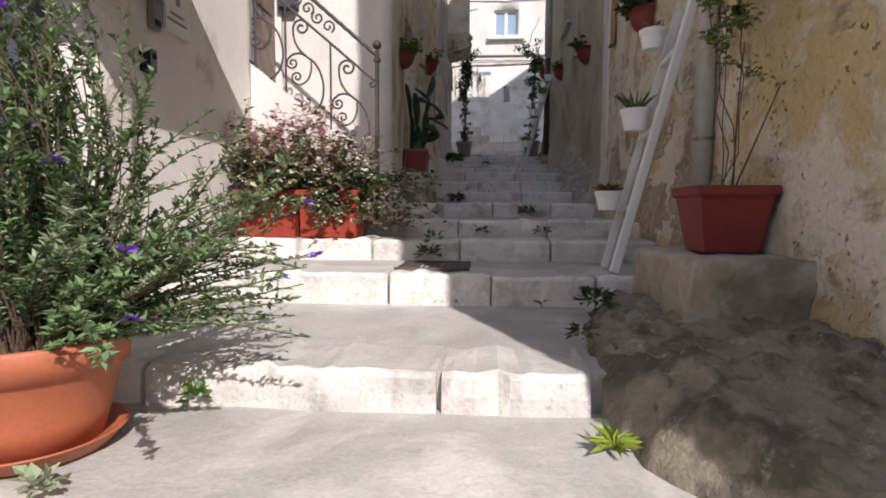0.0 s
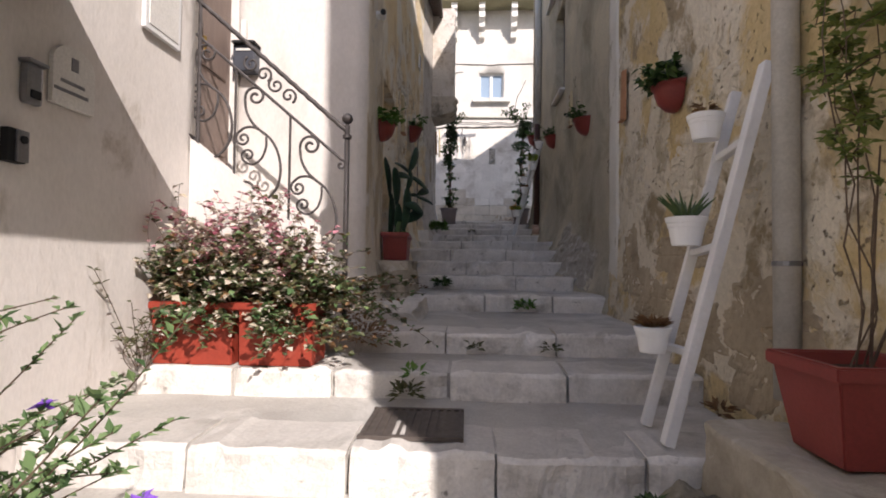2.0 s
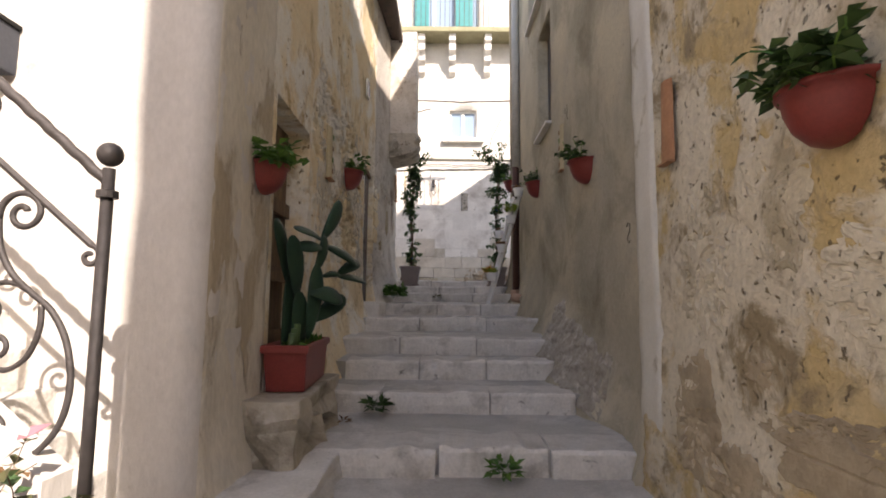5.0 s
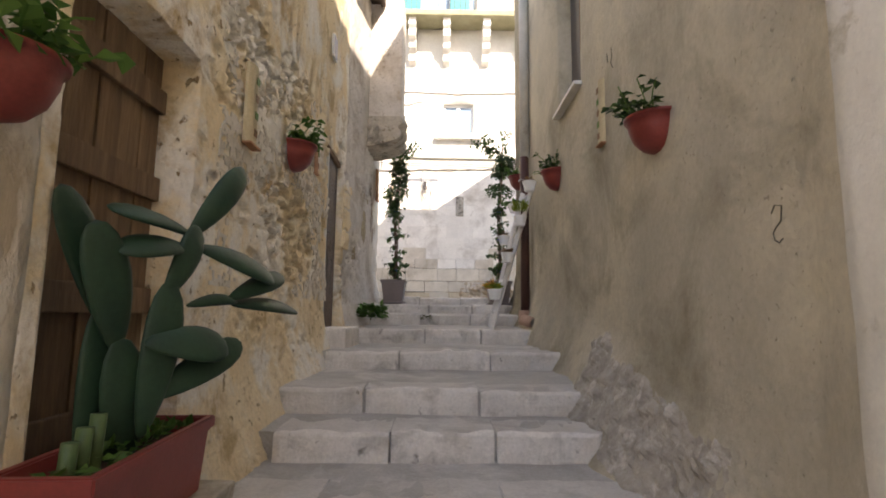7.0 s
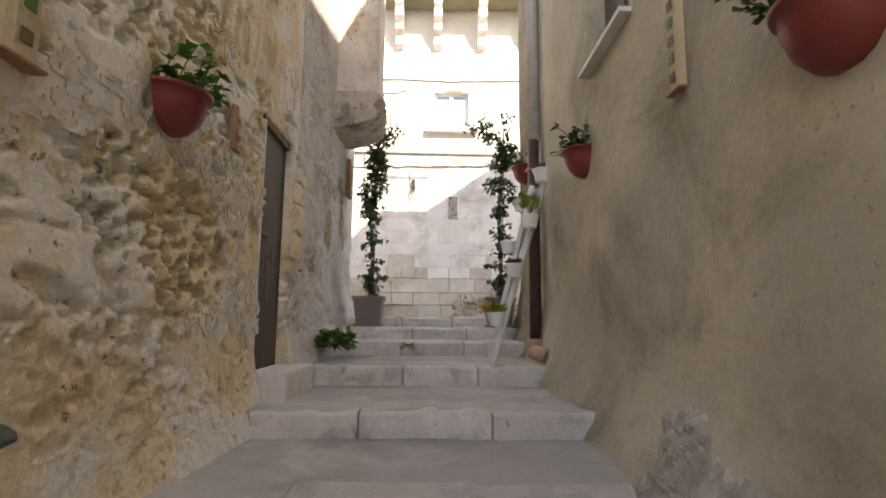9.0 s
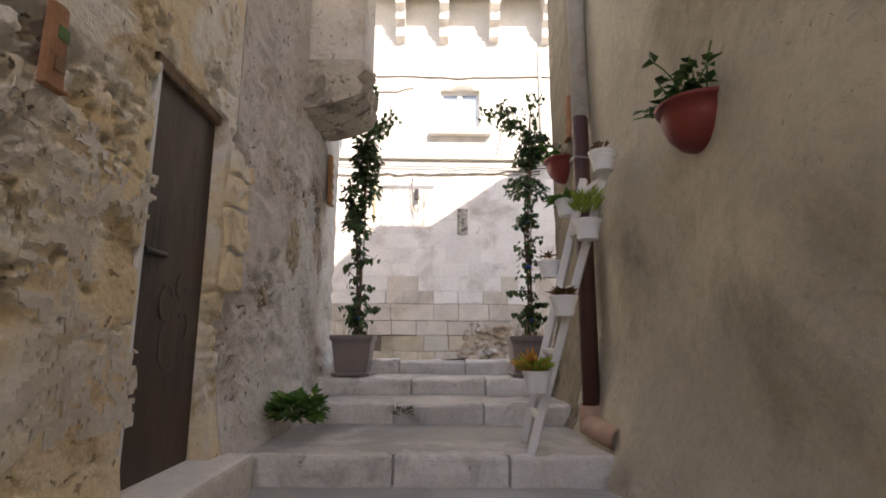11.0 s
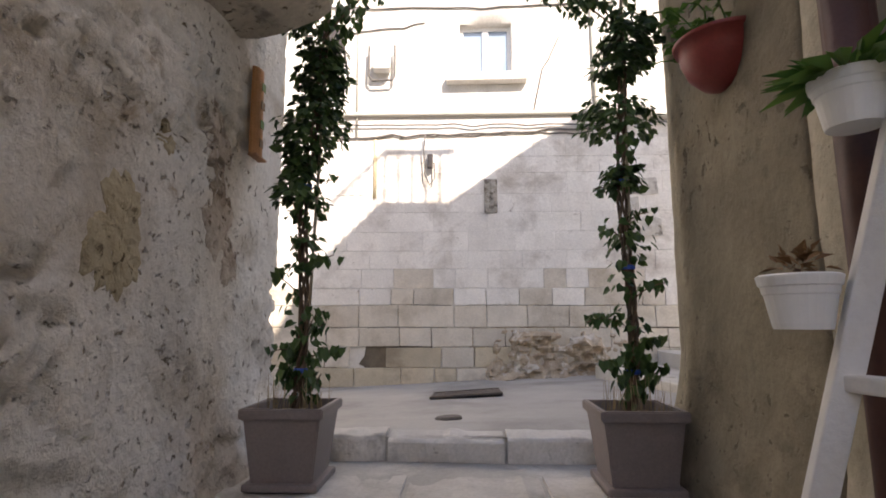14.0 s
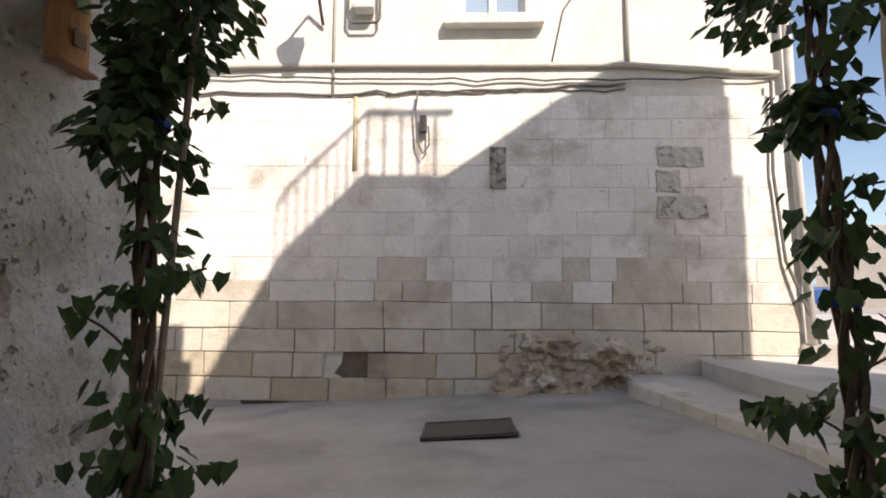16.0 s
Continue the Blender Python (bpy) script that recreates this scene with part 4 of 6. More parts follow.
# raised pavements of the side street
def kerbed(name, pts, z0, z1, label):
    bm = bmesh.new()
    lo = [bm.verts.new((x, y, z0)) for x, y in pts]
    hi = [bm.verts.new((x, y, z1)) for x, y in pts]
    for k in range(len(pts)):
        j = (k + 1) % len(pts)
        bm.faces.new((lo[k], lo[j], hi[j], hi[k]))
    bm.faces.new(hi)
    bmesh.ops.bevel(bm, geom=[e for e in bm.edges if all(v.co.z == z1 for v in e.verts)], offset=0.02, segments=2, affect="EDGES")
    return tagged(link(name, bm, PAVING), label, "pavement", kind="structure")


kerbed("pavement_upper", [(2.60, 14.3), (2.5, 15.9), (2.2, 18.45), (2.3, 19.05), (30, 19.05), (30, 14.3)], 2.7, 3.11, "raised stone pavement with a worn kerb")
kerbed("pavement_higher", [(2.95, 14.3), (3.04, 16.2), (3.12, 18.8), (3.2, 19.05), (30, 22), (30, 14.3)], 2.9, 3.30, "second raised pavement with a stone kerb")
kerbed("pavement_top", [(6.6, 17.4), (4.4, 19.0), (5.5, 40), (60, 40), (60, 17.4)], 3.0, 3.50, "upper pavement beyond the corner")
xs = [2.52, 2.43, 2.32, 2.23, 2.15]
ys = [14.4, 15.9, 16.8, 17.7, 18.42]
for k in range(4):
    bm = bmesh.new()
    d = Vector((xs[k + 1] - xs[k], ys[k + 1] - ys[k], 0))
    box(bm, -0.16, 0.16, 0.008, d.length - 0.008, 2.8, 3.125, 0.02)
    kb = link("kerb_stone", rubbed(bm, 0.012), DUSTY_STONE)
    kb.matrix_world = Matrix.Translation((xs[k] + 0.12, ys[k], 0)) @ Matrix.Rotation(math.atan2(-d.x, d.y), 4, "Z")
    tagged(kb, "worn limestone kerb stone", "kerb", "kerb of the upper pavement", "structure")

# far end of the side street
tagged(link("wall_far", boxed(20, 70, 50, 51, 2, 9.5), surf("far wall", (0.30, 0.28, 0.25), (0.23, 0.21, 0.19), 0.5, 0.9, 0.3, 5)), kind="structure")
car = empty("parked_car", "blue parked car on the far street", "car")
bm = boxed(16.2, 18.0, 38, 42, 3.95, 4.75, 0.15)
part("body", bm, CAR_PAINT, car, smooth=False)
part("cabin", boxed(16.35, 17.85, 38.8, 41.2, 4.7, 5.35, 0.22), GLASS, car)
for wx in (16.25, 17.95):
    for wy in (38.7, 41.3):
        part("wheel", lathe(bmesh.new(), [(0.02, -0.1), (0.30, -0.1), (0.32, 0), (0.30, 0.1), (0.02, 0.1)], 14), RUBBER, car).matrix_world = pose(wx, wy, 3.9, 0, 90, 0)


def grate(name, x0, x1, y0, y1, zf, slats, label):
    g = empty(name, label, "grate")
    t = 0.03
    part("frame", boxed(x0, x1, y0, y0 + t, zf - 0.01, zf + 0.012), GRATE, g)
    part("frame", boxed(x0, x1, y1 - t, y1, zf - 0.01, zf + 0.012), GRATE, g)
    part("plate", boxed(x0, x1, y0 + t, y1 - t, zf - 0.02, zf + 0.002), GRATE, g)
    for k in range(slats):
        x = x0 + (x1 - x0) * (k + 0.5) / slats
        part("slat", boxed(x - 0.009, x + 0.009, y0 + t, y1 - t, zf, zf + 0.009), GRATE, g)
    return g


grate("drain_cover", -0.62, -0.10, 3.56, 4.08, 1.058, 12, "rusty iron drain cover set in the step")
gr = grate("drain_cover", -0.03, 0.74, 16.68, 17.34, 0.0, 18, "dark iron drain grating in the street")
gr.matrix_world = Matrix.Translation((0, 0, street_z(0.35, 17.0) + 0.022)) @ Matrix.Translation((0.35, 17.0, 0)) @ Euler((-0.05, -0.07, 0)).to_matrix().to_4x4() @ Matrix.Translation((-0.35, -17.0, 0))
mh = link("manhole_cover", lathe(bmesh.new(), [(0.0, 0.012), (0.09, 0.012), (0.105, 0.0), (0.105, -0.02)], 24), GRATE)
mh.matrix_world = pose(0.22, 15.15, street_z(0.22, 15.15) + 0.012, -2.8, -4, 0)
tagged(mh, "small round iron manhole cover", "manhole cover")

# sloping roof wall of the right-hand house with its railing, seen by their shadow on the facade
def roof_slope(y):
    return mix_line(y, [(6.4, 10.8), (12.0, 10.8), (14.05, 10.0)])


bm = bmesh.new()
ring = [[bm.verts.new((x, y, z)) for y, z in ((6.62, 9.9), (6.62, 10.8), (12.0, 10.8), (14.05, 10.0), (14.05, 9.9))] for x in (1.52, 2.4)]
for k in range(5):
    bm.faces.new((ring[0][k], ring[0][(k + 1) % 5], ring[1][(k + 1) % 5], ring[1][k]))
bm.faces.new(ring[0][::-1])
bm.faces.new(ring[1])
tagged(link("roof_parapet", bm, GREY_PLASTER), kind="structure")
rr = empty("roof_railing", "iron railing round the roof terrace", "railing")
for k in range(10):
    y = 11.7 + 0.255 * k
    part("baluster", tube(bmesh.new(), [(1.6, y, roof_slope(y)), (1.6, y, roof_slope(y) + 0.85)], 0.014, 5), IRON, rr)
for k in range(5):
    part("baluster", tube(bmesh.new(), [(1.6 + 0.22 * k, 14.0, 9.95), (1.6 + 0.22 * k, 14.0, 10.86)], 0.018, 5), IRON, rr)
part("handrail", tube(bmesh.new(), [(1.6, 11.7, 11.65), (1.6, 12.0, 11.65), (1.6, 14.03, 10.86)], 0.03, 6), IRON, rr)
part("handrail", boxed(1.6, 2.7, 13.97, 14.03, 10.83, 10.89), IRON, rr)

# eave and bay of the left-hand house
eave = empty("eave", "dark timber eave over the alley wall", "eave", kind="structure")
part("board", boxed(-1.5, -0.72, 8.6, 13.0, 7.7, 7.78), DARK_DOOR, eave)
part("gutter", boxed(-0.78, -0.70, 8.6, 13.0, 7.64, 7.76, 0.02), DARK_DOOR, eave)
CORBEL_STONE = surf("mottled corbel stone", (0.62, 0.56, 0.47), (0.46, 0.41, 0.34), 5, 0.95, 1.0, 26, (0.30, 0.27, 0.225), 3.5, 0.52, 0.62, relief=-0.8, shaded_pits=(18.0, 0.6, 0.64, (0.22, 0.18, 0.13)))
bay = empty("bay", "plastered bay on a rounded stone corbel", "bay", kind="structure")
part("bay_wall", boxed(-1.1, -0.42, 13.02, 13.75, 5.78, 7.9, 0.03), OLD_PLASTER, bay)
bm = bmesh.new()
prof = [(-1.0, 5.30), (-0.93, 5.31), (-0.82, 5.32), (-0.68, 5.35), (-0.56, 5.40), (-0.46, 5.44), (-0.39, 5.48), (-0.37, 5.55), (-0.41, 5.60), (-0.43, 5.63), (-0.39, 5.67), (-0.35, 5.71), (-0.36, 5.77), (-0.41, 5.81), (-1.0, 5.81)]
rows = []
for j in range(11):
    y = 12.97 + 0.82 * j / 10
    squeeze = 0.96 if j in (0, 10) else 1.0
    rows.append([bm.verts.new((-1.0 + (x + 1.0) * squeeze + 0.03 * nz(x * 3, y * 3, z * 3), y + 0.02 * nz(x, z, 4, 4), z + 0.035 * nz(x, y, z, 4) * (1 if k < 12 else 0))) for k, (x, z) in enumerate(prof)])
for a, b in zip(rows, rows[1:]):
    for k in range(len(prof) - 1):
        bm.faces.new((a[k], a[k + 1], b[k + 1], b[k]))
bm.faces.new(rows[0][::-1])
bm.faces.new(rows[-1])
for v in bm.verts:
    v.co += Vector((nz(*v.co, 6), nz(*v.co, 7), nz(*v.co, 5))) * 0.03
part("corbel", bm, CORBEL_STONE, bay, "weathered rounded stone corbel")


# ---- doors and openings ----
def worn_box(x0, x1, y0, y1, z0, z1, amount):
    """Block with crumbled, uneven faces; its top stays nearly level."""
    bm = boxed(x0, x1, y0, y1, z0, z1, 0.02)
    bmesh.ops.subdivide_edges(bm, edges=bm.edges[:], cuts=5, use_grid_fill=True)
    for v in bm.verts:
        w = amount if v.co.z < z1 - 0.06 else amount * 0.3
        v.co += Vector((nz(*v.co, 4), nz(*v.co, 5), 0.4 * nz(*v.co, 6))) * w - Vector((max(0, nz(*v.co, 7) - 0.1) * w * 1.5, 0, 0))
    return bm


def plank_door(name, y0, y1, z0, z1, x, n, material, label, rails=()):
    d = empty(name, label, "door", kind="structure")
    for k in range(n):
        a = y0 + (y1 - y0) * k / n
        b = y0 + (y1 - y0) * (k + 1) / n
        part("plank", boxed(x - 0.03, x + rb.uniform(-0.004, 0.004), a + 0.003, b - 0.003, z0, z1, 0.004), material, d)
    for zr in rails:
        part("rail", boxed(x + 0.006, x + 0.04, y0 + 0.01, y1 - 0.01, zr - 0.06, zr + 0.06, 0.008), material, d)
    return d


plank_door("door_1", 6.76, 7.69, 1.94, 3.99, -1.24, 6, OLD_WOOD, "weathered plank door with cross rails behind a cactus", (2.25, 2.75, 3.30, 3.75))
d2 = plank_door("door_2", 10.885, 11.625, 2.55, 4.6, -1.11, 1, DARK_DOOR, "dark brown metal door with faded graffiti")
part("lintel", boxed(-1.2, -1.07, 10.885, 11.625, 4.56, 4.64, 0.012), OLD_WOOD, d2, "old timber lintel")
part("frame", boxed(-1.14, -1.06, 10.875, 10.905, 2.52, 4.58, 0.006), WHITE_WOOD, d2, "pale edge strip")
part("sill", boxed(-1.2, -0.80, 10.9, 11.85, 2.3, 2.56, 0.03), LIMESTONE, d2, "stone door sill")
SCRAWL = surf("faded chalky paint", (0.16, 0.14, 0.125), (0.10, 0.085, 0.075), 9, 0.8, 0.1)
for yc, zc, r, a0, a1 in ((11.24, 3.42, 0.07, 0.3, 4.6), (11.38, 3.52, 0.05, 1.5, 6.2), (11.30, 3.20, 0.10, 2.0, 5.6), (11.42, 3.30, 0.06, -1.2, 2.4)):
    pts = [(-1.106, yc + r * math.cos(a0 + (a1 - a0) * k / 14), zc + 1.3 * r * math.sin(a0 + (a1 - a0) * k / 14)) for k in range(15)]
    part("scrawl", tube(bmesh.new(), pts, 0.006, 4), SCRAWL, d2, "faded painted scrawl")
part("bolt", tube(bmesh.new(), [(-1.095, 10.97, 3.66), (-1.095, 11.17, 3.66)], 0.014, 8), IRON, d2, "dark iron bolt")
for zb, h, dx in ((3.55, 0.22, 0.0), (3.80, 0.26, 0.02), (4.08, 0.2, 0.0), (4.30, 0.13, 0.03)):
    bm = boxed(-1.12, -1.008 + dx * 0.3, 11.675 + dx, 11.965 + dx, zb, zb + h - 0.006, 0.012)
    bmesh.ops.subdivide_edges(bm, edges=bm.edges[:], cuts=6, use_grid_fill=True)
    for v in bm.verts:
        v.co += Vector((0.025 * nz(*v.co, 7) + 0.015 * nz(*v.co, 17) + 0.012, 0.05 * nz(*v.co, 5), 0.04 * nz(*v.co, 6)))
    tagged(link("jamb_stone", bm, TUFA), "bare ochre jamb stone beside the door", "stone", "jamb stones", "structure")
d3 = empty("door_3", "mauve-brown panelled house door above the steps", "door", kind="structure")
part("leaf", boxed(-2.36, -2.315, 5.08, 5.73, 2.74, 4.85, 0.005), PANEL_DOOR, d3)
for za, zb in ((2.85, 3.45), (3.55, 4.7)):
    part("panel", boxed(-2.315, -2.30, 5.18, 5.63, za, zb, 0.012), PANEL_DOOR, d3)
part("door_handle", tube(bmesh.new(), [(-2.315, 5.14, 3.75), (-2.25, 5.14, 3.75), (-2.25, 5.14, 3.62)], 0.012), surf("brass", (0.6, 0.42, 0.15), (0.5, 0.34, 0.12), 5, 0.3, 0, metal=1.0), d3, "brass handle")
d4 = plank_door("door_4", 1.85, 2.78, 0.9, 3.05, -2.42, 5, surf("blue grey door", (0.13, 0.13, 0.16), (0.09, 0.09, 0.115), 5, 0.6, 0.2), "blue-grey plank door beside the large pot")
pier = rough_wall("wall_pier", (-2.25, 2.84, 0), (0, 1, 0), (1, 0, 0), 0.30, 0.6, 4.5, [], lambda u, z: 0.07 + 0.01 * nz(u, z, 2, 5), OLD_PLASTER, 0.06, 4.4, 0.1, 0.05)
for nm, y0, y1, z0, z1 in (("window_3", 9.77, 10.62, 4.9, 6.45), ("window_4", 10.32, 11.37, 6.95, 8.6)):
    wr = empty(nm, "dark unglazed-looking window in the rendered wall", "window", kind="structure")
    part("pane", boxed(1.66, 1.68, y0, y1, z0, z1), surf("dusky pane " + nm, (0.075, 0.065, 0.07), (0.06, 0.052, 0.056), 3, 0.35, 0.02), wr)
    part("window_sill", boxed(1.44, 1.7, y0 - 0.03, y1 + 0.03, z0 - 0.035, z0, 0.006), MARBLE, wr, "thin white marble sill")
    part("window_frame", boxed(1.645, 1.66, (y0 + y1) / 2 - 0.02, (y0 + y1) / 2 + 0.02, z0, z1), OLD_WOOD, wr)
tagged(link("sill_block", worn_box(-1.2, -0.70, 6.35, 7.62, 1.36, 1.945, 0.11), ROUGH_CEMENT), "limestone sill block under the cactus planter", "sill", kind="structure")
tagged(link("sill_step", worn_box(-1.2, -0.52, 5.88, 6.95, 1.30, 1.56, 0.09), LIMESTONE), "limestone step below the doorway", "step", kind="structure")

# side stair up to the house door
side = empty("side_stair", "short stone flight up to the house door", "stair", kind="structure")
for k in range(7):
    x1 = -1.30 - 0.135 * k
    part("stone_step", boxed(-2.26, x1, 5.06, 5.80, 1.2, 1.55 + 0.185 * k, 0.012), LIMESTONE, side)
bm = bmesh.new()
pr = [(-1.12, 1.40), (-1.12, 1.95), (-2.24, 2.86), (-2.24, 1.2)]
a = [bm.verts.new((x, 4.93, z)) for x, z in pr]
b = [bm.verts.new((x, 5.07, z)) for x, z in pr]
for k in range(4):
    bm.faces.new((a[k], a[(k + 1) % 4], b[(k + 1) % 4], b[k]))
bm.faces.new(a[::-1])
bm.faces.new(b)
part("stringer", bm, CREAM, side)

# canopy over the blue-grey door
can = empty("canopy", "dark boarded canopy with a pale front edge", "canopy", kind="structure")
part("board", boxed(-2.25, -1.55, 1.7, 3.62, 3.32, 3.37), DARK_DOOR, can)
part("front_edge", boxed(-1.55, -1.52, 1.7, 3.62, 3.30, 3.40), WHITE_FRAME, can)


# ---- fittings on the left wall ----
ic = empty("intercom", "silver and black video intercom on the wall", "intercom")
part("back_box", boxed(-2.245, -2.20, 3.30, 3.40, 2.36, 2.52, 0.006), RUBBER, ic)
part("face", boxed(-2.20, -2.185, 3.335, 3.40, 2.365, 2.515, 0.005), STEEL, ic)
part("lens", lathe(bmesh.new(), [(0.0, 0.012), (0.018, 0.01), (0.02, 0.0)], 12), RUBBER, ic).matrix_world = pose(-2.185, 3.365, 2.47, 0, 90, 0)
bp = empty("bell_panel", "narrow metal bell panel on the wall", "bell panel")
part("plate", boxed(-2.245, -2.20, 3.39, 3.49, 2.66, 2.86, 0.02), STEEL, bp)
part("hood", boxed(-2.245, -2.18, 3.38, 3.50, 2.855, 2.875, 0.008), STEEL, bp)
part("button", boxed(-2.205, -2.192, 3.41, 3.47, 2.69, 2.73, 0.004), RUBBER, bp)
pq = empty("marble_plaque", "pale marble name plaque with arched top", "plaque")
bm = bmesh.new()
out = [(3.56, 2.72), (3.86, 2.72), (3.86, 2.95)] + [(3.71 + 0.15 * math.cos(a), 2.95 + 0.10 * math.sin(a)) for a in np.linspace(0.2, math.pi - 0.2, 9)] + [(3.56, 2.95)]
a = [bm.verts.new((-2.24, y, z)) for y, z in out]
b = [bm.verts.new((-2.215, y, z)) for y, z in out]
for k in range(len(out)):
    bm.faces.new((a[k], a[(k + 1) % len(out)], b[(k + 1) % len(out)], b[k]))
bm.faces.new(b)
part("slab", bm, MARBLE, pq)
part("emblem", boxed(-2.215, -2.211, 3.68, 3.73, 2.92, 2.99, 0.001), STEEL, pq)
for zz, wd in ((2.84, 0.10), (2.79, 0.14)):
    part("letter_bar", boxed(-2.215, -2.212, 3.71 - wd, 3.71 + wd * 0.7, zz, zz + 0.018), STEEL, pq)
fr = empty("framed_notice", "white framed notice on the wall", "notice")
part("frame", boxed(-2.245, -2.215, 4.30, 4.72, 3.45, 3.95, 0.005), WHITE_FRAME, fr)
part("sheet", boxed(-2.215, -2.21, 4.34, 4.68, 3.49, 3.91), MARBLE, fr)
mb = empty("letter_box", "dark grey metal letter box on the wall", "letter box")
part("body", boxed(-2.25, -2.05, 5.64, 5.77, 3.66, 3.90, 0.01), surf("letterbox paint", (0.07, 0.075, 0.09), (0.05, 0.055, 0.07), 5, 0.5, 0.1), mb)
part("lid", boxed(-2.25, -2.04, 5.60, 5.77, 3.90, 3.925, 0.006), RUBBER, mb, "black lid")
part("slot", boxed(-2.22, -2.08, 5.632, 5.638, 3.84, 3.86), MARBLE, mb)
part("paper", boxed(-2.19, -2.14, 5.66, 5.70, 3.92, 4.14), MARBLE, mb, "rolled white paper")
bs = empty("wall_sign", "small blue enamel plate high on the alley wall", "sign")
part("plate", boxed(-1.035, -1.005, 10.70, 10.86, 5.62, 5.86, 0.004), surf("blue enamel", (0.035, 0.07, 0.22), (0.03, 0.055, 0.17), 6, 0.35, 0.03), bs)
part("rim", boxed(-1.038, -1.008, 10.685, 10.875, 5.605, 5.875, 0.004), WHITE_FRAME, bs, "white rim")
sc = empty("security_camera", "small white security camera on the pillar", "camera")
part("base", lathe(bmesh.new(), [(0.0, 0.0), (0.04, 0.0), (0.04, 0.03), (0, 0.03)], 12), WHITE_POT, sc).matrix_world = pose(-1.03, 6.2, 4.43, 0, 90, 0)
part("body", tube(bmesh.new(), [(-0.98, 6.25, 4.43), (-0.95, 6.12, 4.42)], 0.035, 10), WHITE_POT, sc, smooth=True)
part("lens", tube(bmesh.new(), [(-0.95, 6.12, 4.42), (-0.948, 6.10, 4.419)], 0.028, 10), RUBBER, sc)


# ---- wrought-iron railing ----
def spiral(cx, cz, r, turns, start, y, hand=1, n=30):
    """A scroll that winds in from radius r."""
    pts = []
    for k in range(n + 1):
        t = k / n
        a = start + hand * 2 * math.pi * turns * t
        rr = r * (1 - 0.82 * t)
        pts.append((cx + rr * math.cos(a), y, cz + rr * math.sin(a)))
    return pts


rail = empty("stair_railing", "scrolled wrought-iron railing with a ball-topped post", "railing")
YR = 5.0
part("post", tube(bmesh.new(), [(-1.03, YR, 1.38), (-1.03, YR, 2.98)], 0.021, 8), IRON, rail, smooth=True)
part("collar", lathe(bmesh.new(), [(0.0, -0.03), (0.035, -0.025), (0.035, 0.0), (0.0, 0.01)], 12, (-1.03, YR, 2.90)), IRON, rail)
part("knob", ball(bmesh.new(), (-1.03, YR, 3.03), 0.043, 14), IRON, rail, "round iron knob", smooth=True)
slope = (3.99 - 2.93) / (-2.25 + 1.03)
pts = [(-1.03 - 1.22 * k / 60, YR + 0.003 * math.cos(k * 1.6), 2.93 - slope * 1.22 * k / 60 * 1.0 + 0.003 * math.sin(k * 1.6)) for k in range(61)]
part("handrail", tube(bmesh.new(), pts, 0.019, 7), IRON, rail, "twisted iron handrail", smooth=True)
low = lambda x: 2.71 + (x + 1.07) * (3.76 - 2.71) / (-2.31 + 1.07)
part("lower_rail", tube(bmesh.new(), [(-1.07, YR, low(-1.07)), (-2.25, YR, low(-2.25))], 0.013, 6), IRON, rail)
part("curl", tube(bmesh.new(), spiral(-1.075, 2.67, 0.04, 1.1, math.pi / 2, YR, hand=-1), 0.0105, 6), IRON, rail)
bot = lambda x: 1.78 + (x + 1.05) * (2.83 - 1.78) / (-2.25 + 1.05)
part("bottom_rail", tube(bmesh.new(), [(-1.05, YR, bot(-1.05)), (-2.25, YR, bot(-2.25))], 0.013, 6), IRON, rail)
part("wall_bar", tube(bmesh.new(), [(-2.22, YR, 2.74), (-2.22, YR, 4.05)], 0.016, 6), IRON, rail)
part("wall_bracket", tube(bmesh.new(), [(-2.22, YR, 2.86), (-2.25, YR, 2.88), (-2.27, YR - 0.1, 2.9)], 0.016, 6), IRON, rail)
for x in (-1.48, -1.92):
    part("bar", tube(bmesh.new(), [(x, YR, bot(x)), (x, YR, low(x))], 0.011, 6), IRON, rail)


def flowing(pts, n=5):
    """Points on a smooth curve through those given."""
    out = []
    for k in range(len(pts) - 1):
        a, b, c, d = (Vector(pts[min(max(q, 0), len(pts) - 1)]) for q in (k - 1, k, k + 1, k + 2))
        for q in range(n):
            t = q / n
            out.append(0.5 * (2 * b + (c - a) * t + (2 * a - 5 * b + 4 * c - d) * t * t + (3 * b - a - 3 * c + d) * t ** 3))
    return out + [Vector(pts[-1])]


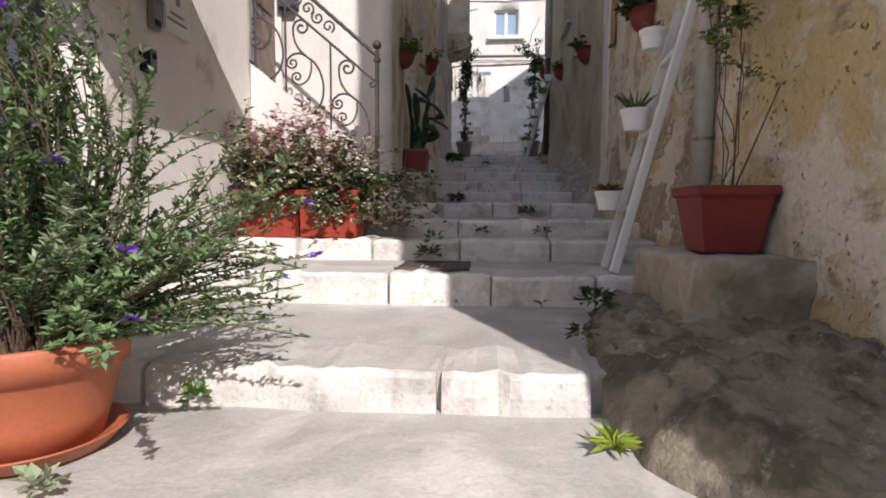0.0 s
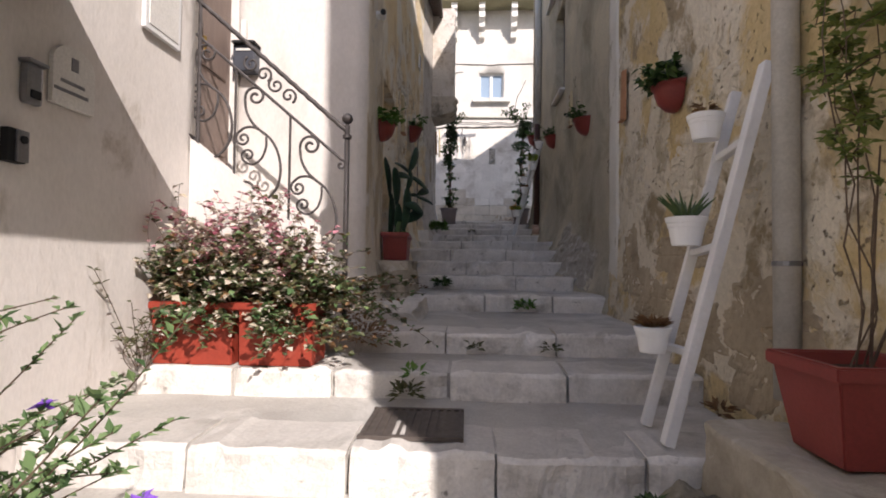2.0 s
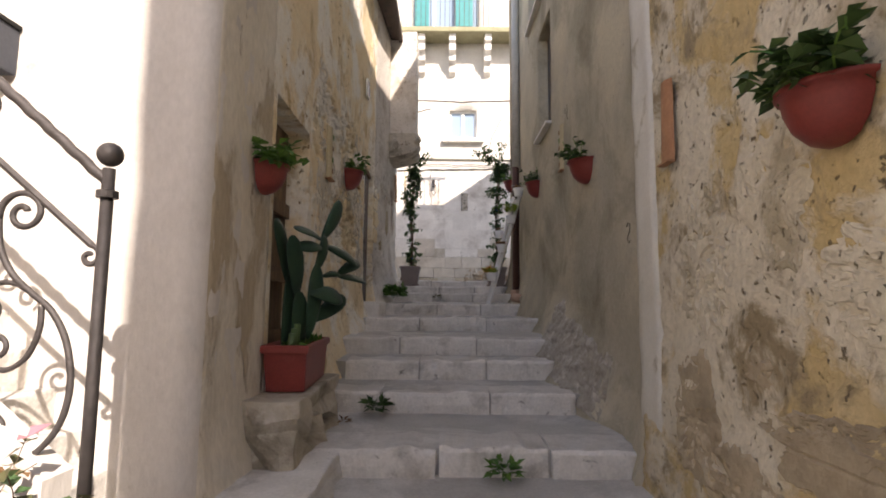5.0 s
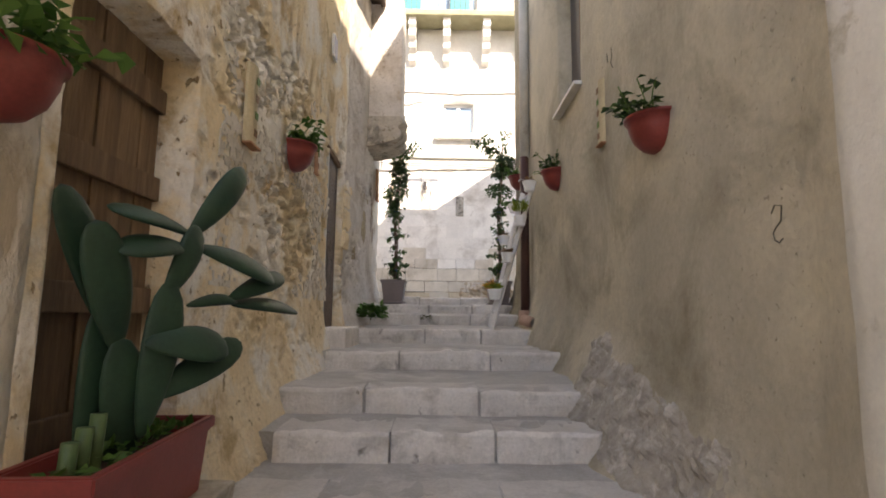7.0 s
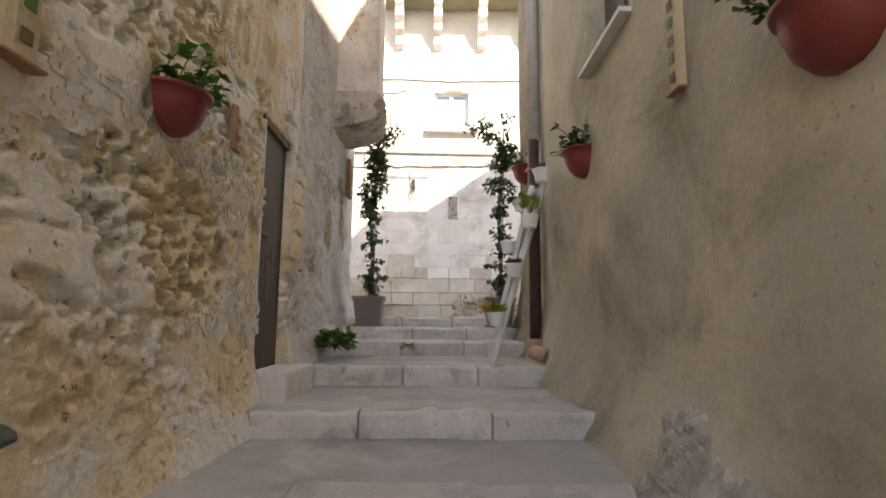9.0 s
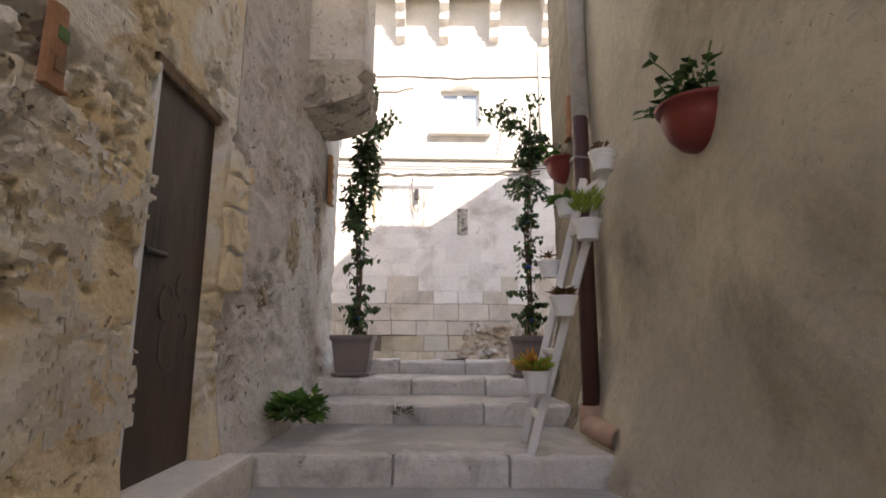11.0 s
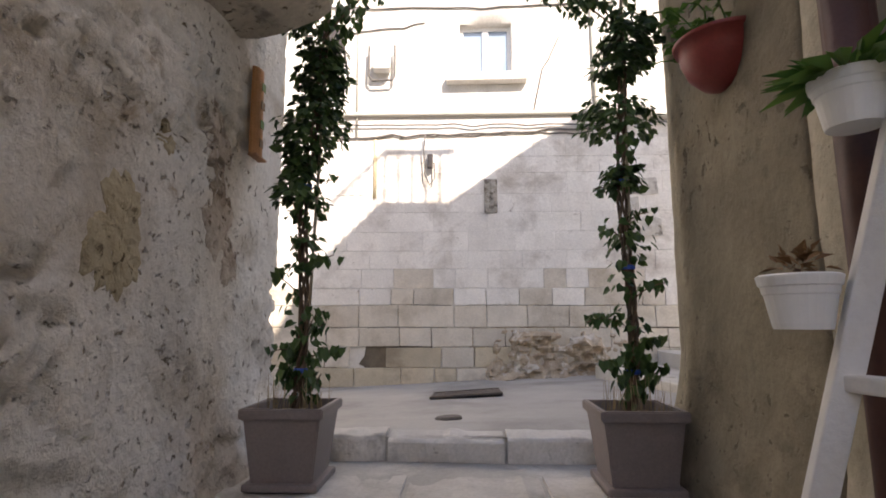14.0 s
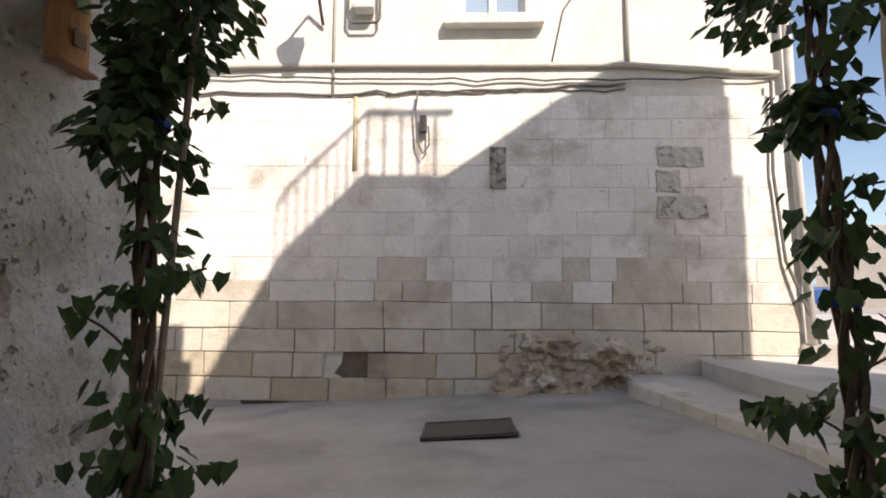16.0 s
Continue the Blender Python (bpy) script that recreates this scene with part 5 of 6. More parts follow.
def scrolls(ox, oz, big):
    """One panel: a long S from the upper curl to the lower sweep, with small curls on its inside."""
    at = lambda x, z: (x + ox, YR, z + oz)
    stem = [at(-1.40, 2.80), at(-1.385, 2.70), at(-1.335, 2.61), at(-1.27, 2.55), at(-1.19, 2.485), at(-1.13, 2.38), at(-1.105, 2.24), at(-1.13, 2.11), at(-1.20, 2.02), at(-1.28, 1.985), at(-1.36, 1.985)]
    part("scroll", tube(bmesh.new(), flowing(stem), 0.0115, 6), IRON, rail, smooth=True)
    part("scroll", tube(bmesh.new(), spiral(-1.316 + ox, 2.82 + oz, 0.085, 1.45, math.radians(193), YR, hand=-1), 0.0115, 6), IRON, rail, smooth=True)
    side = flowing([at(-1.27, 2.55), at(-1.33, 2.578), at(-1.40, 2.572), at(-1.455, 2.53)])
    part("scroll", tube(bmesh.new(), side, 0.010, 6), IRON, rail, smooth=True)
    part("scroll", tube(bmesh.new(), spiral(-1.408 + ox, 2.49 + oz, 0.06, 1.4, math.radians(140), YR, hand=1), 0.010, 6), IRON, rail, smooth=True)
    back = flowing([at(-1.225, 2.50), at(-1.225, 2.42), at(-1.26, 2.33), at(-1.33, 2.285), at(-1.40, 2.31)])
    part("scroll", tube(bmesh.new(), back, 0.010, 6), IRON, rail, smooth=True)
    part("scroll", tube(bmesh.new(), spiral(-1.365 + ox, 2.357 + oz, 0.055, 1.3, math.radians(230), YR, hand=-1), 0.010, 6), IRON, rail, smooth=True)
    if big:
        part("scroll", tube(bmesh.new(), spiral(-1.37 + ox, 2.08 + oz, 0.095, 1.4, math.radians(-85), YR, hand=-1), 0.0105, 6), IRON, rail, smooth=True)


scrolls(0.0, 0.0, True)
scrolls(-0.445, 0.387, True)
scrolls(-0.84, 0.73, False)
for k in range(4):
    x = -1.50 - 0.10 * k
    zc = (low(x) + 2.93 - slope * (-1.03 - x) * 1.0) / 2 + 0.005
    part("scroll", tube(bmesh.new(), spiral(x, zc, 0.065, 1.3, math.radians(120 if k % 2 else -60), YR, hand=1), 0.010, 6), IRON, rail, smooth=True)


# ---- pots and plants ----
def soil_disc(bm, x, y, z, r, seg=16):
    vs = [bm.verts.new((x + r * math.cos(a), y + r * math.sin(a), z + 0.01 * rnd.random())) for a in (2 * math.pi * k / seg for k in range(seg))]
    c = bm.verts.new((x, y, z + 0.02))
    for k in range(seg):
        bm.faces.new((vs[k], vs[(k + 1) % seg], c))
    return bm


def branch(a, b, bow=0.1, n=7):
    a, b = Vector(a), Vector(b)
    side = (b - a).orthogonal().normalized() * bow * (b - a).length * rnd.uniform(-1, 1)
    lift = Vector((0, 0, 1)) * bow * (b - a).length * 0.5
    return [a.lerp(b, k / n) + (side + lift) * math.sin(math.pi * k / n) for k in range(n + 1)]


def clump(bm, c, r, count, size, flat=0.7, width=0.55):
    """Leaves held round a centre, facing outwards."""
    c = Vector(c)
    for _ in range(count):
        d = around(-0.3, 1.0)
        p = c + Vector((d.x * r, d.y * r, d.z * r * flat)) * rnd.uniform(0.35, 1.0)
        leaf(bm, p, (d + around() * 0.7), size * rnd.uniform(0.6, 1.25), width)


# large orange pot with a flowering bush
big = empty("potted_bush", "orange plastic pot with a dense green bush and purple flowers", "potted plant")
PX, PY, PZ = -1.56, 1.66, 0.632
part("saucer", lathe(bmesh.new(), [(0.0, 0.0), (0.24, 0.0), (0.285, 0.05), (0.29, 0.055), (0.275, 0.055), (0.24, 0.02), (0.0, 0.02)], 36, (PX, PY, PZ)), TERRACOTTA, big, smooth=True)
part("pot", lathe(bmesh.new(), [(0.0, 0.02), (0.205, 0.02), (0.235, 0.12), (0.272, 0.285), (0.278, 0.29), (0.295, 0.29), (0.308, 0.385), (0.30, 0.395), (0.285, 0.39), (0.27, 0.33), (0.0, 0.33)], 44, (PX, PY, PZ)), TERRACOTTA, big, smooth=True)
part("soil", soil_disc(bmesh.new(), PX, PY, PZ + 0.34, 0.275), SOIL, big)
stems, lv, ls, fl = bmesh.new(), bmesh.new(), bmesh.new(), bmesh.new()
for k in range(300):
    a = rnd.uniform(0, 2 * math.pi)
    reach = rnd.uniform(0.05, 0.46)
    top = rnd.uniform(0.25, 1.4) * (1.12 - 0.8 * reach)
    if k < 58:
        a = rnd.uniform(-0.7, 0.9)
        reach = rnd.uniform(0.45, 0.98)
        top = rnd.uniform(0.02, 0.55) * (1.15 - 0.5 * reach)
    if 240 <= k < 275:
        a = rnd.uniform(0.1, 1.15)
        reach = rnd.uniform(0.55, 1.0)
        top = rnd.uniform(0.25, 0.85)
    base = Vector((PX + 0.10 * math.cos(a), PY + 0.10 * math.sin(a), PZ + 0.34))
    end = Vector((PX + reach * math.cos(a), PY + reach * math.sin(a), PZ + 0.36 + top))
    if end.x < -2.12:
        end.x = -2.12 + 0.1 * rnd.random()
    path = branch(base, end, 0.16, 9)
    tube(stems, path, 0.005, 3, 0.002)
    bm = ls if k % 5 == 0 else lv
    if k >= 275:
        a = rnd.uniform(1.6, 4.2)
        reach = rnd.uniform(0.2, 0.5)
        top = rnd.uniform(0.8, 1.5)
        base, end = Vector((PX, PY, PZ + 0.34)), Vector((PX + reach * math.cos(a), PY + reach * math.sin(a), PZ + 0.36 + top))
        end.x = max(end.x, -2.1)
        path = branch(base, end, 0.14, 9)
    for q in range(84):
        t = rnd.uniform(0.22, 1.0) * 9
        i = min(8, int(t))
        p = path[i].lerp(path[i + 1], t - i)
        d = (path[i + 1] - path[i]).normalized()
        leaf(bm, p, d * 0.7 + around(-0.2, 0.8), rnd.uniform(0.020, 0.042), 0.52, 0.2)
    if k % 19 == 0:
        for q in range(12):
            leaf(fl, path[-1] + around() * 0.012, around(0, 1), 0.028, 0.8)
part("stem", stems, BARK, big)
part("foliage", lv, LEAF_BUSH, big, "small dark green leaves")
part("foliage", ls, LEAF_SAGE, big, "paler grey-green leaves")
part("flower", fl, PURPLE, big, "small purple flowers")

# red planters with variegated shrubs on the third step
for n, (x0, x1) in enumerate(((-2.19, -1.625), (-1.60, -1.09))):
    pl = empty("planter_box", "red plastic planter full of pink and cream variegated foliage", "planter", "red planters on the step")
    cx, cy, cz = (x0 + x1) / 2, 4.57, 1.225
    part("box", square_pot(bmesh.new(), cx, cy, cz, x1 - x0, 0.34, 0.415, 0.95), BRIGHT_RED, pl)
    part("soil", boxed(x0 + 0.04, x1 - 0.04, cy - 0.14, cy + 0.14, cz + 0.2, cz + 0.37), SOIL, pl)
    bms = [bmesh.new() for _ in range(5)]
    st = bmesh.new()
    for k in range(238):
        a = rnd.uniform(0, 2 * math.pi)
        reach = rnd.uniform(0.05, 0.5)
        base = Vector((rnd.uniform(x0 + 0.1, x1 - 0.1), cy + rnd.uniform(-0.1, 0.1), cz + 0.37))
        end = base + Vector((reach * math.cos(a) * 1.05, reach * math.sin(a) * 0.75 - 0.06, rnd.uniform(0.04, 0.62) * (1.1 - reach) - (0.36 * reach if k % 3 == 0 else 0)))
        if n == 1 and k < 60:
            end = base + Vector((rnd.uniform(0.15, 0.95), rnd.uniform(-0.3, 0.3), rnd.uniform(-0.30, 0.24)))
        if 60 <= k < 88:
            end = base + Vector((rnd.uniform(-0.15, 0.15), rnd.uniform(-0.38, -0.2), rnd.uniform(-0.28, 0.02)))
        if 118 <= k < 150:
            end = base + Vector((rnd.uniform(-0.7, 0.5), rnd.uniform(-0.2, 0.22), rnd.uniform(0.35, 0.85)))
        if k >= 190:
            end = base + Vector((rnd.uniform(-0.4, 0.35), rnd.uniform(-0.34, 0.1), rnd.uniform(0.08, 0.55)))
        end.x = max(end.x, -2.2)
        path = branch(base, end, 0.2, 7)
        tube(st, path, 0.003, 3, 0.0015)
        high = end.z - base.z
        for q in range(26):
            t = rnd.uniform(0.25, 1.0) * 7
            i = min(6, int(t))
            p = path[i].lerp(path[i + 1], t - i)
            r = rnd.random()
            if n == 1 and k < 60:
                which = 2 if r < 0.30 else (3 if r < 0.74 else (4 if r < 0.92 else 1))
            elif k >= 190:
                which = 2 if r < 0.30 else (3 if r < 0.58 else (4 if r < 0.7 else 1))
            elif high > 0.40:
                which = 0 if r < 0.42 else (1 if r < 0.80 else 3)
            elif 60 <= k < 88:
                which = 2 if r < 0.5 else (3 if r < 0.8 else 1)
            else:
                which = 1 if r < 0.26 else (2 if r < 0.54 else (3 if r < 0.86 else 4))
            leaf(bms[which], p, around(-0.5, 0.8), rnd.uniform(0.03, 0.07), 0.74)
    part("stem", st, BARK, pl)
    for bm, mt, lb in zip(bms, (LEAF_PINK, LEAF_CREAM, LEAF_BUSH, LEAF_OLIVE, LEAF_BROWN), ("pink leaves", "cream variegated leaves", "green leaves", "olive leaves", "brown leaves")):
        part("foliage", bm, mt, pl, lb)
wl = bmesh.new()
ws = bmesh.new()
for k in range(26):
    a = Vector((-2.2 + 0.03 * rnd.random(), 4.2 + 0.5 * rnd.random(), 1.23))
    b = a + Vector((rnd.uniform(0.0, 0.25), rnd.uniform(-0.45, 0.1), rnd.uniform(0.15, 0.75)))
    path = branch(a, b, 0.15, 6)
    tube(ws, path, 0.003, 3)
    for q in range(14):
        leaf(wl, path[rnd.randint(1, 6)], around(0, 1), rnd.uniform(0.03, 0.06), 0.35)
wk = empty("climbing_shrub", "thin yellowish shrub against the wall beside the planters", "shrub")
part("stem", ws, BARK, wk)
part("foliage", wl, LEAF_OLIVE, wk)

# square planter with a rose on the ledge
rp = empty("potted_rose", "square red-brown planter with a tall thin rose bush on a ledge", "potted plant")
RX, RY, RZ = 1.275, 2.92, 1.25
part("pot", square_pot(bmesh.new(), RX, RY, RZ, 0.375, 0.38, 0.345, 0.72), RED_POT, rp)
part("soil", boxed(RX - 0.135, RX + 0.135, RY - 0.135, RY + 0.135, RZ + 0.2, RZ + 0.30), SOIL, rp)
st, lv, lg = bmesh.new(), bmesh.new(), bmesh.new()
for k in range(4):
    base = Vector((RX + rnd.uniform(-0.05, 0.05), RY + rnd.uniform(-0.05, 0.05), RZ + 0.31))
    end = Vector((RX + rnd.uniform(-0.16, 0.15), RY + rnd.uniform(-0.2, 0.2), RZ + rnd.uniform(1.4, 2.1)))
    path = branch(base, end, 0.16, 10)
    path = [q + Vector((nz(q.x + k, q.y, q.z * 3), nz(q.y, q.z * 3, k + 5.0), 0)) * 0.09 for q in path]
    tube(st, path, 0.0036, 5, 0.0018)
    for q in range(10):
        p = path[rnd.randint(4, 10)]
        e = p + around(-0.6, 0.5) * rnd.uniform(0.06, 0.20) + Vector((0.05, 0, 0))
        e.x = min(e.x, 1.42)
        tw = branch(p, e, 0.2, 5)
        tube(st, tw, 0.004, 3, 0.002)
        for r in range(26):
            leaf(lv if r % 2 else lg, tw[rnd.randint(1, 5)] + around() * 0.03, around(-0.6, 0.5), rnd.uniform(0.028, 0.052), 0.75)
for k in range(2):
    base = Vector((RX + 0.05, RY, RZ + 0.31))
    e = base + Vector((rnd.uniform(-0.1, 0.25), rnd.uniform(-0.25, 0.2), rnd.uniform(0.5, 1.0)))
    tw = branch(base, e, 0.1, 6)
    tube(st, tw, 0.006, 4, 0.003)
part("stem", st, BARK, rp, "brown thorny stems")
part("foliage", lv, LEAF_ROSE, rp)
part("foliage", lg, LEAF_ROSE, rp)


def wall_pot(x, y, zr, r, wall, leafmat, leaves=90, label="", dry=False, size=0.06):
    """Half-round pot hooked on a wall; wall is +1 when the wall lies towards +x."""
    p = empty("wall_pot", label or "half-round red plastic pot with green plant on the wall", "plant pot", "half-round pots on the alley walls")
    prof = [(0.0, -1.30), (0.25, -1.28), (0.52, -1.16), (0.78, -0.86), (0.93, -0.45), (0.97, -0.12), (1.06, -0.11), (1.09, 0.0), (1.0, 0.01), (0.92, -0.08), (0.90, -0.2)]
    prof = [(a * r, b * r * 0.92) for a, b in prof]
    s = math.pi / 2 if wall > 0 else -math.pi / 2
    bm = lathe(bmesh.new(), prof, 18, (x, y, zr), math.pi, s)
    part("bowl", bm, RED_POT, p, smooth=True)
    bk = bmesh.new()
    vs = [bk.verts.new((x, y + sgn * a, zr + b)) for sgn, seq in ((1, prof[:8]), (-1, prof[7::-1])) for a, b in seq]
    bk.faces.new(vs)
    part("back", bk, RED_POT, p)
    sd = bmesh.new()
    c = sd.verts.new((x, y, zr - 0.12 * r))
    ring = [sd.verts.new((x - wall * 0.9 * r * math.sin(math.pi * k / 10), y + 0.9 * r * math.cos(math.pi * k / 10), zr - 0.14 * r)) for k in range(11)]
    for k in range(10):
        sd.faces.new((c, ring[k], ring[k + 1]))
    part("soil", sd, SOIL, p)
    lf, st = bmesh.new(), bmesh.new()
    for k in range(leaves // 7):
        a = Vector((x - wall * r * rnd.uniform(0.1, 0.8), y + r * rnd.uniform(-0.75, 0.75), zr - 0.02))
        e = a + Vector((-wall * rnd.uniform(-0.3, 1.0) * r, rnd.uniform(-1, 1) * r, rnd.uniform(0.15, 1.1) * r))
        if (e.x - x) * wall > -0.01:
            e.x = x - wall * 0.02
        path = branch(a, e, 0.2, 4)
        tube(st, path, 0.004, 3)
        for q in range(7):
            leaf(lf, path[rnd.randint(1, 4)], around(-0.5, 0.7), size * rnd.uniform(0.7, 1.3), 0.75, 0.25)
    part("stem", st, BARK if dry else LEAF_GREEN, p)
    part("foliage", lf, leafmat, p)
    return p


wall_pot(1.43, 4.87, 3.235, 0.165, 1, LEAF_DARK, 270, "half-round red pot with a spiky green succulent on the peeling wall", size=0.075)
wall_pot(1.545, 8.21, 3.925, 0.185, 1, LEAF_DARK, 150, "half-round red pot with dark green leaves on the grey wall")
wall_pot(1.53, 10.79, 4.32, 0.185, 1, LEAF_DARK, 130, "half-round red pot with dark green leaves on the grey wall")
wall_pot(1.49, 13.22, 4.92, 0.185, 1, LEAF_GREEN, 120, "half-round red pot with green leaves near the corner")
wall_pot(-1.02, 6.48, 3.395, 0.158, -1, LEAF_GREEN, 140, "half-round red pot with bright leaves beside the plank door", size=0.07)
wall_pot(-1.02, 9.31, 4.085, 0.185, -1, LEAF_GREEN, 150, "half-round red pot with bright trailing leaves on the eroded wall", size=0.065)


def roof_tile(x, y, z0, z1, wall, material, label, marks=0, r=0.075):
    """A curved clay roof tile hung upright on a wall."""
    t = empty("clay_tile", label, "roof tile", "tiles hung on the walls")
    bm = bmesh.new()
    a = []
    for k in range(9):
        ang = math.pi * k / 8
        a.append((x - wall * (0.006 + r * 0.42 * math.sin(ang)), y + r * math.cos(ang)))
    outer0 = [bm.verts.new((px, py, z0)) for px, py in a]
    outer1 = [bm.verts.new((px + wall * 0.008, y + (py - y) * 0.82, z1)) for px, py in a]
    for k in range(8):
        bm.faces.new((outer0[k], outer0[k + 1], outer1[k + 1], outer1[k]))
    bm.faces.new(outer0)
    bm.faces.new(outer1[::-1])
    part("shell", bm, material, t, smooth=False)
    part("foot", boxed(*sorted((x, x - wall * r * 0.62)), y - r * 0.95, y + r * 0.95, z0 - 0.014, z0 - 0.002, 0.004), CLAY, t)
    for k in range(marks):
        zz = z0 + (z1 - z0) * (k + 0.7) / (marks + 0.6)
        xx = x - wall * (0.009 + r * 0.42)
        part("painted_mark", boxed(*sorted((xx, xx - wall * 0.003)), y - 0.026, y + 0.026, zz - 0.03, zz + 0.02, 0.001), LEAF_GREEN if k % 2 else LEAF_BROWN, t)
    return t


roof_tile(1.42, 6.1, 3.33, 3.80, 1, CLAY, "plain clay roof tile hung on the peeling wall")
roof_tile(1.53, 9.2, 4.10, 4.64, 1, PAINTED_TILE, "yellow roof tile painted with small fruit on the grey wall", 5)
roof_tile(1.49, 13.0, 5.05, 5.45, 1, CLAY, "clay roof tile hung beside the corner pot", 3)
roof_tile(-1.04, 8.36, 3.77, 4.30, -1, PAINTED_TILE, "faded yellow tile with painted marks on the eroded wall", 4, 0.10)
roof_tile(-1.05, 10.2, 4.10, 4.40, -1, CLAY, "small clay tile on the eroded wall", 2, 0.06)
roof_tile(-0.90, 13.97, 4.68, 5.22, -1, surf("orange clay", (0.52, 0.26, 0.11), (0.42, 0.2, 0.09), 6, 0.8, 0.3), "orange clay tile with carved letters at the alley end", 4, 0.085)

# prickly pear in a long planter
cp = empty("potted_cactus", "long red planter with a tall prickly pear before the plank door", "potted plant")
askew = Matrix.Translation((-0.90, 7.04, 0)) @ Matrix.Rotation(radians(4), 4, "Z") @ Matrix.Translation((0.90, -7.04, 0))
bm = square_pot(bmesh.new(), -0.90, 7.04, 1.95, 0.28, 0.90, 0.30, 0.88)
bm.transform(askew)
part("pot", bm, RED_POT, cp)
bm = boxed(-1.00, -0.80, 6.64, 7.44, 2.1, 2.19)
bm.transform(askew)
part("soil", bm, SOIL, cp)


def pad(p, d, face, length, width, thick=0.035):
    """One flattened cactus pad from its base point along d."""
    bm = bmesh.new()
    bmesh.ops.create_uvsphere(bm, u_segments=14, v_segments=9, radius=0.5)
    d = Vector(d).normalized()
    f = Vector(face)
    f = (f - d * f.dot(d)).normalized()
    s = d.cross(f)
    for v in bm.verts:
        q = v.co.copy()
        t = q.z + 0.5
        w = 0.62 + 0.55 * t
        v.co = Vector(p) + d * (t * length) + s * (q.x * width * w) + f * (q.y * thick * 1.1 + 0.03 * math.sin(t * 2.5))
    return bm


PADS = [
    ((-0.917, 7.05, 2.075), (-0.903, 6.951, 2.589), 0.161, (1, -0.5, 0)),
    ((-0.903, 6.951, 2.556), (-0.925, 6.797, 2.974), 0.161, (1, -0.5, 0)),
    ((-0.991, 6.951, 2.083), (-0.98, 6.951, 2.699), 0.151, (1, -0.3, 0)),
    ((-0.984, 6.979, 2.654), (-1.035, 6.775, 3.084), 0.151, (1, -0.3, 0.2)),
    ((-0.833, 7.008, 2.255), (-0.807, 7.065, 2.788), 0.142, (0.9, -0.6, 0)),
    ((-0.804, 7.036, 2.743), (-0.792, 7.21, 3.028), 0.114, (1, -0.4, 0)),
    ((-0.8, 7.181, 2.993), (-0.747, 7.529, 3.357), 0.123, (1, -0.5, 0.2)),
    ((-0.807, 7.24, 3.006), (-0.903, 6.841, 3.018), 0.132, (0.6, -0.3, 1)),
    ((-0.786, 7.166, 2.947), (-0.881, 6.863, 2.886), 0.123, (0.6, -0.4, 0.8)),
    ((-0.779, 7.196, 2.959), (-0.63, 7.671, 2.853), 0.132, (0.7, -0.5, 0.6)),
    ((-0.788, 7.181, 2.721), (-0.715, 7.451, 2.733), 0.0662, (0.5, -0.4, 0.8)),
    ((-0.712, 7.421, 2.733), (-0.585, 7.943, 2.697), 0.123, (0.5, -0.4, 0.9)),
    ((-0.709, 7.39, 2.756), (-0.633, 7.847, 2.877), 0.104, (0.7, -0.5, 0.5)),
    ((-0.815, 6.951, 2.589), (-0.659, 7.24, 2.55), 0.151, (0.5, -0.7, 0.5)),
    ((-0.824, 7.022, 2.388), (-0.663, 7.39, 2.559), 0.132, (0.8, -0.5, 0.4))]
for p, q, wd, fc in PADS:
    v = Vector(q) - Vector(p)
    part("pad", pad(p, v, fc, v.length * 1.04, wd * 1.1), CACTUS, cp, smooth=True)
lf = bmesh.new()
for k in range(5):
    clump(lf, (-0.88, 6.70 + 0.16 * k, 2.21), 0.08, 26, 0.06)
part("foliage", lf, LEAF_GREEN, cp, "small weeds round the cactus")
for k in range(3):
    part("column", tube(bmesh.new(), [(-0.86, 6.68 + 0.06 * k, 2.15), (-0.85, 6.68 + 0.06 * k, 2.32 + 0.03 * k)], 0.024, 8), ALOE, cp, smooth=True)


# ---- ladders hung with white pots ----
def rail_bar(a, b, w, d):
    """Squared timber between two points, with softened edges."""
    a, b = Vector(a), Vector(b)
    bm = boxed(-w / 2, w / 2, -d / 2, d / 2, 0, (b - a).length, 0.006)
    q = (b - a).to_track_quat("Z", "Y").to_matrix().to_4x4()
    bm.transform(Matrix.Translation(a) @ q)
    return bm


def ladder(feet, tops, rungs, label):
    l = empty("ladder", label, "ladder")
    for f, t in zip(feet, tops):
        part("side_rail", rail_bar(f, t, 0.072, 0.052), WHITE_WOOD, l)
    for t in rungs:
        a, b = Vector(feet[0]).lerp(Vector(tops[0]), t), Vector(feet[1]).lerp(Vector(tops[1]), t)
        part("rung", rail_bar(a, b, 0.05, 0.035), WHITE_WOOD, l)
    return l


